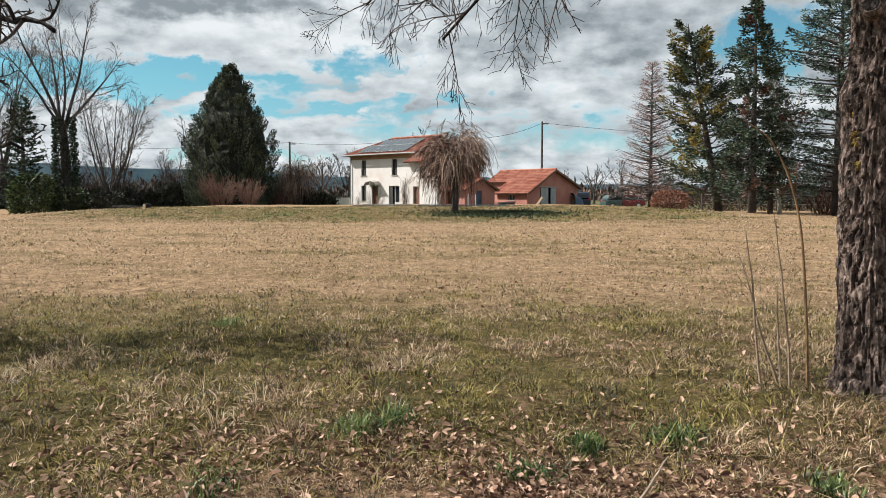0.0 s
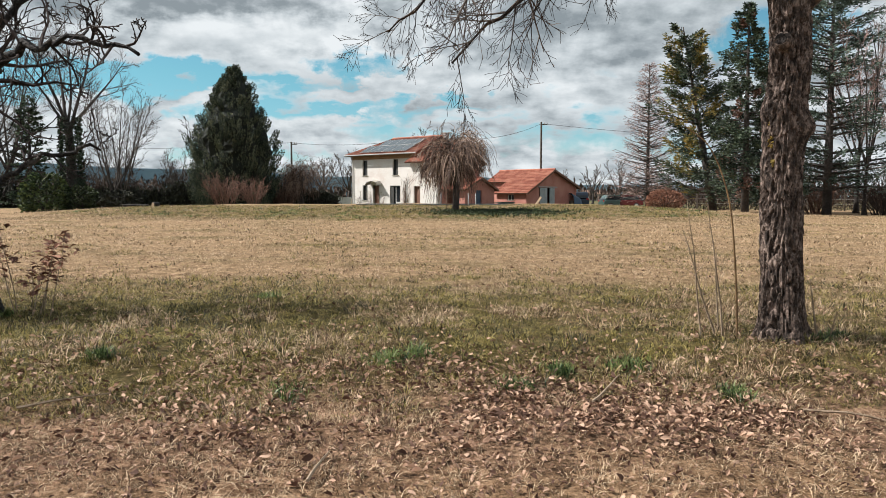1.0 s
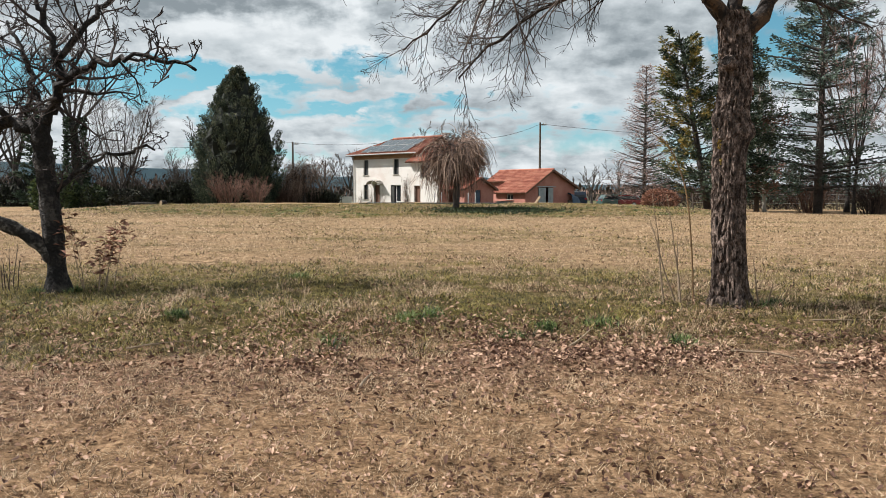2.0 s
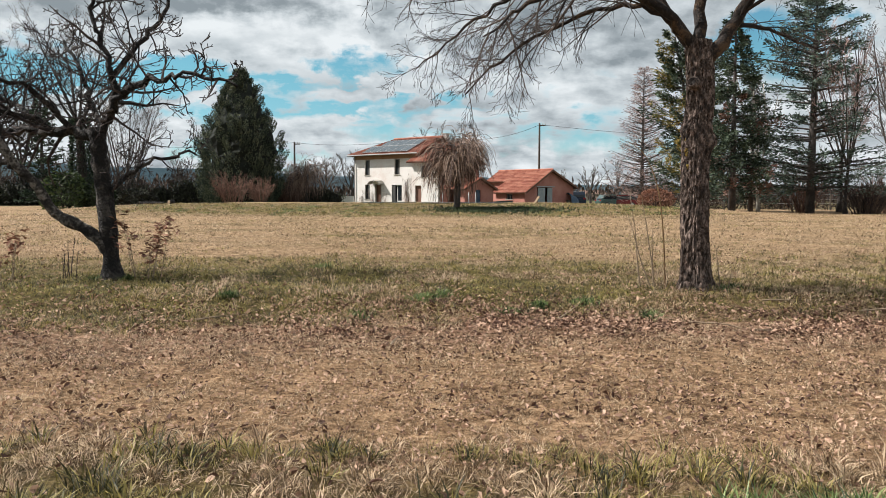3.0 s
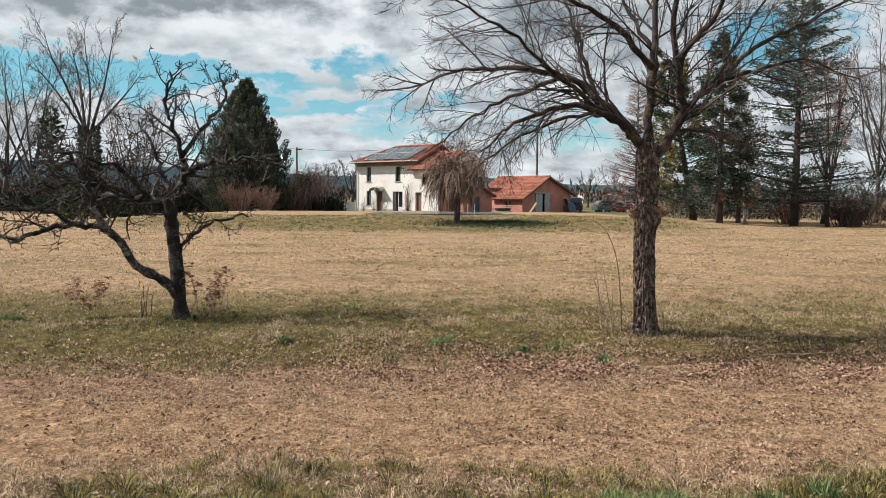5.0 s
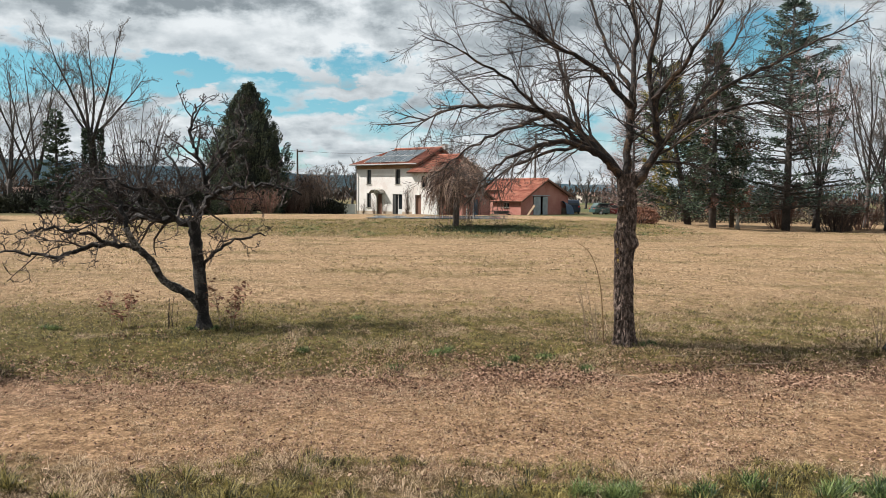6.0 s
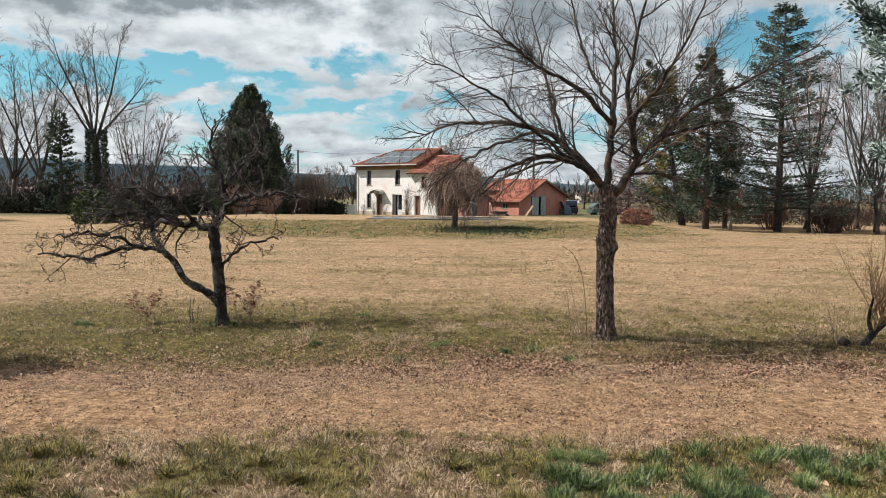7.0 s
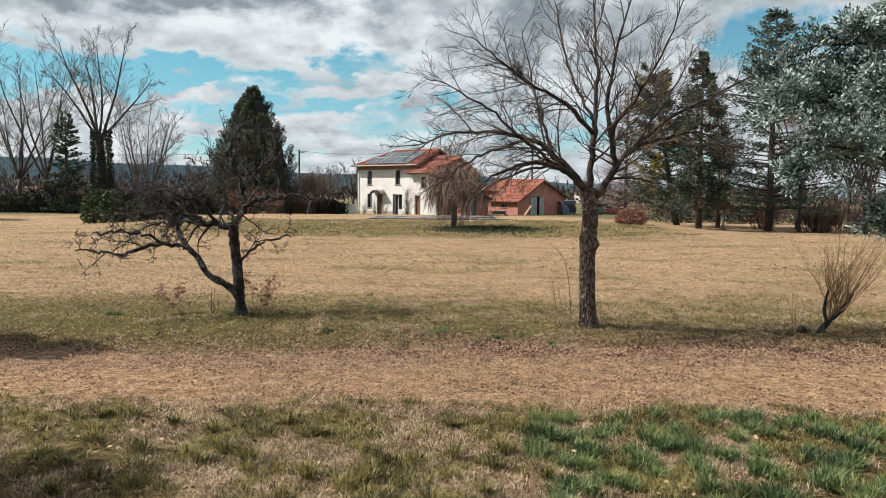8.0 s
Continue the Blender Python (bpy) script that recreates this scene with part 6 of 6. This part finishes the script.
# the mound's coarser green turf
ys = rng.uniform(26.6, 39.5, 80000)
xs = rng.uniform(-17, 13, 80000)
inside = ys > 27.6 + 4.0 * edge_noise(xs * 0.5, ys * 0.5) + 3.5 * ((np.abs(xs + 2) - 7) / 8).clip(0, 1)
k = inside & (mask(xs, ys, 0.5, 21) + 0.7 * mask(xs, ys, 1.7, 22) + 0.2 > rng.uniform(-0.6, 0.6, len(xs)))
grass("green_grass", GREEN, "coarse green turf on the mound", xs[k], ys[k], 0.085, 0.010, 1.3, 14, 0.22, straight=True)
m = k & (mask(xs, ys, 0.8, 24) > 0.1) & (ys < 35)
grass("lush_grass", LUSH, "darker green tufts on the mound", xs[m], ys[m], 0.09, 0.010, 1.2, 16, 0.2, straight=True)
grass("dry_grass", STRAW, "dry grass among the turf on the mound", xs[~k], ys[~k], 0.075, 0.010, 1.4, 5, 0.15, straight=True)
# greener bank below the trees
xs, ys = spread(180000, -10, 10, 1.7, 7.2)
k = (mask(xs, ys, 0.8, 3) + 0.5 * mask(xs, ys, 2.6, 4) + 0.06 * (1 - xs).clip(0, 5) > -0.22 + 0.14 * (ys - 4.2).clip(0, 3)) & (ys > 2.4 + edge_noise(xs, ys) - 0.55 * ((0.5 - xs) / 3).clip(0, 1))
grass("green_grass", GREEN, "green-grey tufted grass on the bank", xs[k], ys[k], 0.055, 0.0023, 1.3, 14, 0.05)
xs, ys = spread(120000, -12, 12, 2.0, 5.0)
k = mask(xs, ys, 1.1, 13) + 0.5 * mask(xs, ys, 3.0, 14) + 0.06 * xs.clip(-4, 3) > 0.18
grass("dry_grass", STRAW, "dry grass among the tufts on the bank", xs[k], ys[k], 0.07, 0.0021, 1.4, 20, 0.05)
# fine short sward between the tufts
ys = rng.uniform(1.75, 6.2, 220000)
xs = rng.uniform(-0.62, 0.62, 220000) * (ys + 2.0)
k = ys > 2.35 + 0.6 * edge_noise(xs, ys) - 0.55 * ((0.5 - xs) / 3).clip(0, 1)
xs, ys = xs[k], ys[k]
g = mask(xs, ys, 1.0, 41) + 0.8 * mask(xs, ys, 3.4, 42) - 0.08 * xs.clip(-3, 3) > -0.12
grass("green_grass", GREEN, "fine short green sward on the bank", xs[g], ys[g], 0.036, 0.0016, 1.3, 24, 0.045, straight=True)
grass("dry_grass", STRAW, "fine dry sward on the bank", xs[~g], ys[~g], 0.040, 0.0015, 1.5, 24, 0.045, straight=True)
# fine straw on the near part of the track
ys = rng.uniform(-0.7, 2.6, 150000)
xs = rng.uniform(-0.62, 0.62, 150000) * (ys + 4.2)
grass("dry_grass", STRAW, "fine flattened straw on the track", xs, ys, 0.034, 0.0014, 2.0, 16, 0.04, straight=True)
# sparse dry grass on the leaf-strewn track
xs, ys = spread(80000, -8, 8, -0.9, 2.6)
grass("dry_grass", STRAW, "flattened dry grass on the track", xs, ys, 0.032, 0.0017, 2.0, 11, 0.04, straight=True)
xs, ys = spread(60000, -8, 8, 0.9, 3.0)
k = mask(xs, ys, 2.0, 17) > -0.15
grass("dry_grass", STRAW, "thin straw among the fallen leaves", xs[k], ys[k], 0.042, 0.0016, 1.8, 14, 0.04)
# rough grass before the track
xs, ys = spread(170000, -6, 6, -4.2, 0.1)
k = ys < -0.45 + 0.6 * edge_noise(xs, ys)
xs, ys = xs[k], ys[k]
g = mask(xs, ys, 1.3, 5) + 0.6 * mask(xs, ys, 3.5, 6) > -0.08
grass("green_grass", GREEN, "rough green grass before the track", xs[g], ys[g], 0.078, 0.0023, 1.0, 40, 0.05)
grass("dry_grass", STRAW, "rough bleached grass before the track", xs[~g], ys[~g], 0.068, 0.0020, 1.4, 34, 0.05)


ys = rng.uniform(-3.0, -0.35, 150000)
xs = rng.uniform(-0.6, 0.6, 150000) * (ys + 6.4)
g = mask(xs, ys, 1.3, 5) + 0.6 * mask(xs, ys, 3.5, 6) > 0.1
grass("green_grass", GREEN, "fine green sward among the rough grass", xs[g], ys[g], 0.050, 0.0016, 1.2, 30, 0.05, straight=True)
grass("dry_grass", STRAW, "fine dry sward among the rough grass", xs[~g], ys[~g], 0.050, 0.0015, 1.5, 30, 0.05, straight=True)


def tufts(name, label, material, places, blades, r, tall, lean=0.9):
    xs, ys = [], []
    for x, y in places:
        n = int(blades * rng.uniform(0.6, 1.3))
        xs.append(x + rng.normal(0, r, n) * rng.uniform(0.6, 1.3))
        ys.append(y + rng.normal(0, r, n) * rng.uniform(0.6, 1.3))
    return grass(name, material, label, np.concatenate(xs), np.concatenate(ys), tall, 0.0028, lean)


lush = [(rng.uniform(0.5, 3.6), rng.uniform(-3.6, -0.9)) for _ in range(130)]
tufts("lush_grass", "lush green grass clumps before the track", LUSH, lush, 300, 0.04, 0.13)
lush = [(rng.uniform(-3.4, 0.6), rng.uniform(-3.9, -1.0)) for _ in range(60)]
tufts("lush_grass", "scattered green tufts in the rough grass", GREEN, lush, 220, 0.035, 0.13)
lush = [(-0.33, 2.95), (-0.2, 3.05), (-1.5, 5.2), (-0.8, 2.5), (0.3, 2.6), (2.15, 3.4), (2.3, 3.45), (-3.45, 4.8), (-3.75, 4.75), (-5.6, 4.6), (-5.75, 4.7), (0.9, 2.9), (-1.9, 3.0), (1.3, 2.45), (0.55, 2.85)]
tufts("lush_grass", "dark green grass tufts on the bank", LUSH, lush, 260, 0.05, 0.075)

# fallen leaves


def leaves(name, label, xs, ys, size, lift):
    n = len(xs)
    zs = heights(xs, ys) + rng.uniform(0.004, lift, n)
    a, t, r = rng.uniform(0, 6.2832, n), rng.normal(0, 0.45, n), rng.normal(0, 0.55, n)
    s = size * rng.uniform(0.5, 1.35, n)
    d = np.stack([np.cos(a) * np.cos(t), np.sin(a) * np.cos(t), np.sin(t)], 1)
    w = np.stack([-np.sin(a) * np.cos(r), np.cos(a) * np.cos(r), np.sin(r)], 1)
    u = np.cross(d, w)
    c = np.stack([xs, ys, zs], 1)
    curl = rng.uniform(0.0, 0.9, n)[:, None]
    S = s[:, None]
    pts = [c - d * S, c - d * S * 0.35 + w * S * 0.5 + u * S * curl, c + d * S * 0.45 + w * S * 0.42 + u * S * curl, c + d * S + u * S * curl * 0.6, c + d * S * 0.4 - w * S * 0.45 + u * S * curl, c - d * S * 0.4 - w * S * 0.48 + u * S * curl]
    v = np.stack(pts, 1) + rng.normal(0, 0.11, (n, 6, 3)) * S[:, :, None]
    v = v.reshape(-1, 3)
    k = np.arange(n) * 6
    f = np.stack([np.stack([k, k + 1, k + 2, k + 3], 1), np.stack([k, k + 3, k + 4, k + 5], 1)], 1).reshape(-1, 4)
    me = bpy.data.meshes.new(name)
    me.from_pydata(v.tolist(), [], f.tolist())
    me.materials.append(DRY_LEAF)
    return tagged(new(name, me), label, "leaves", kind="stuff")


xs, ys = spread(110000, -8, 8, 0.9, 3.8)
k = rng.uniform(0, 1, len(xs)) < np.exp(-((ys - 2.2 - 0.5 * edge_noise(xs, ys)) / 0.6) ** 2) * (0.6 + 1.3 * mask(xs, ys, 1.6, 8) + 0.9 * mask(xs, ys, 4.5, 9)) * (1 - 0.7 * ((0.3 - xs) / 2.2).clip(0, 1))
leaves("fallen_leaves", "drift of dry brown fallen leaves along the track", xs[k], ys[k], 0.0150, 0.04)
xs, ys = spread(15000, -8, 8, -0.9, 2.2)
k = rng.uniform(0, 1, len(xs)) < 0.55 + 1.2 * mask(xs, ys, 1.1, 19)
leaves("fallen_leaves", "dry brown leaves strewn over the track", xs[k], ys[k], 0.0140, 0.012)
xs, ys = spread(12000, -9, 9, 2.5, 9, 1.9)
k = rng.uniform(0, 1, len(xs)) < 0.5 + 1.5 * mask(xs, ys, 1.3, 18)
leaves("fallen_leaves", "scattered dry leaves in the grass", xs[k], ys[k], 0.0150, 0.045)
ys = rng.uniform(-0.6, 3.2, 26000)
xs = rng.uniform(-0.62, 0.62, 26000) * (ys + 3.8)
k = rng.uniform(0, 1, len(xs)) < 0.5 + 1.0 * mask(xs, ys, 1.5, 51) + 0.6 * mask(xs, ys, 5.0, 52)
leaves("leaf_crumbs", "crumbled bits of dry leaf on the track", xs[k], ys[k], 0.0085, 0.014)
xs, ys = spread(900, -6, 6, -4, -0.6)
leaves("fallen_leaves", "dry leaves caught in the rough grass", xs, ys, 0.02, 0.05)
# fallen sticks
random.seed(71)
for x, y, ln, a in ((1.25, 2.55, 0.7, 20), (1.5, 2.2, 0.5, -15), (0.62, 2.35, 0.35, 50), (2.3, 2.9, 0.6, 5), (-1.9, 2.2, 0.4, 30), (1.85, 1.9, 0.7, 15), (-0.5, 1.4, 0.3, 80), (2.9, 2.6, 0.8, -8)):
    p = Vector((x, y, height(x, y) + 0.03))
    line = shoot(p, Vector((math.cos(radians(a)), math.sin(radians(a)), 0.04)), ln, 6, 0.12, -0.005)
    s = Sheet().tube(line, taper(7, 0.007, 0.003), 5)
    ob = tagged(link("fallen_stick", s, DEAD_STEM), "thin pale dead stick lying on the grass", "stick", "fallen sticks")
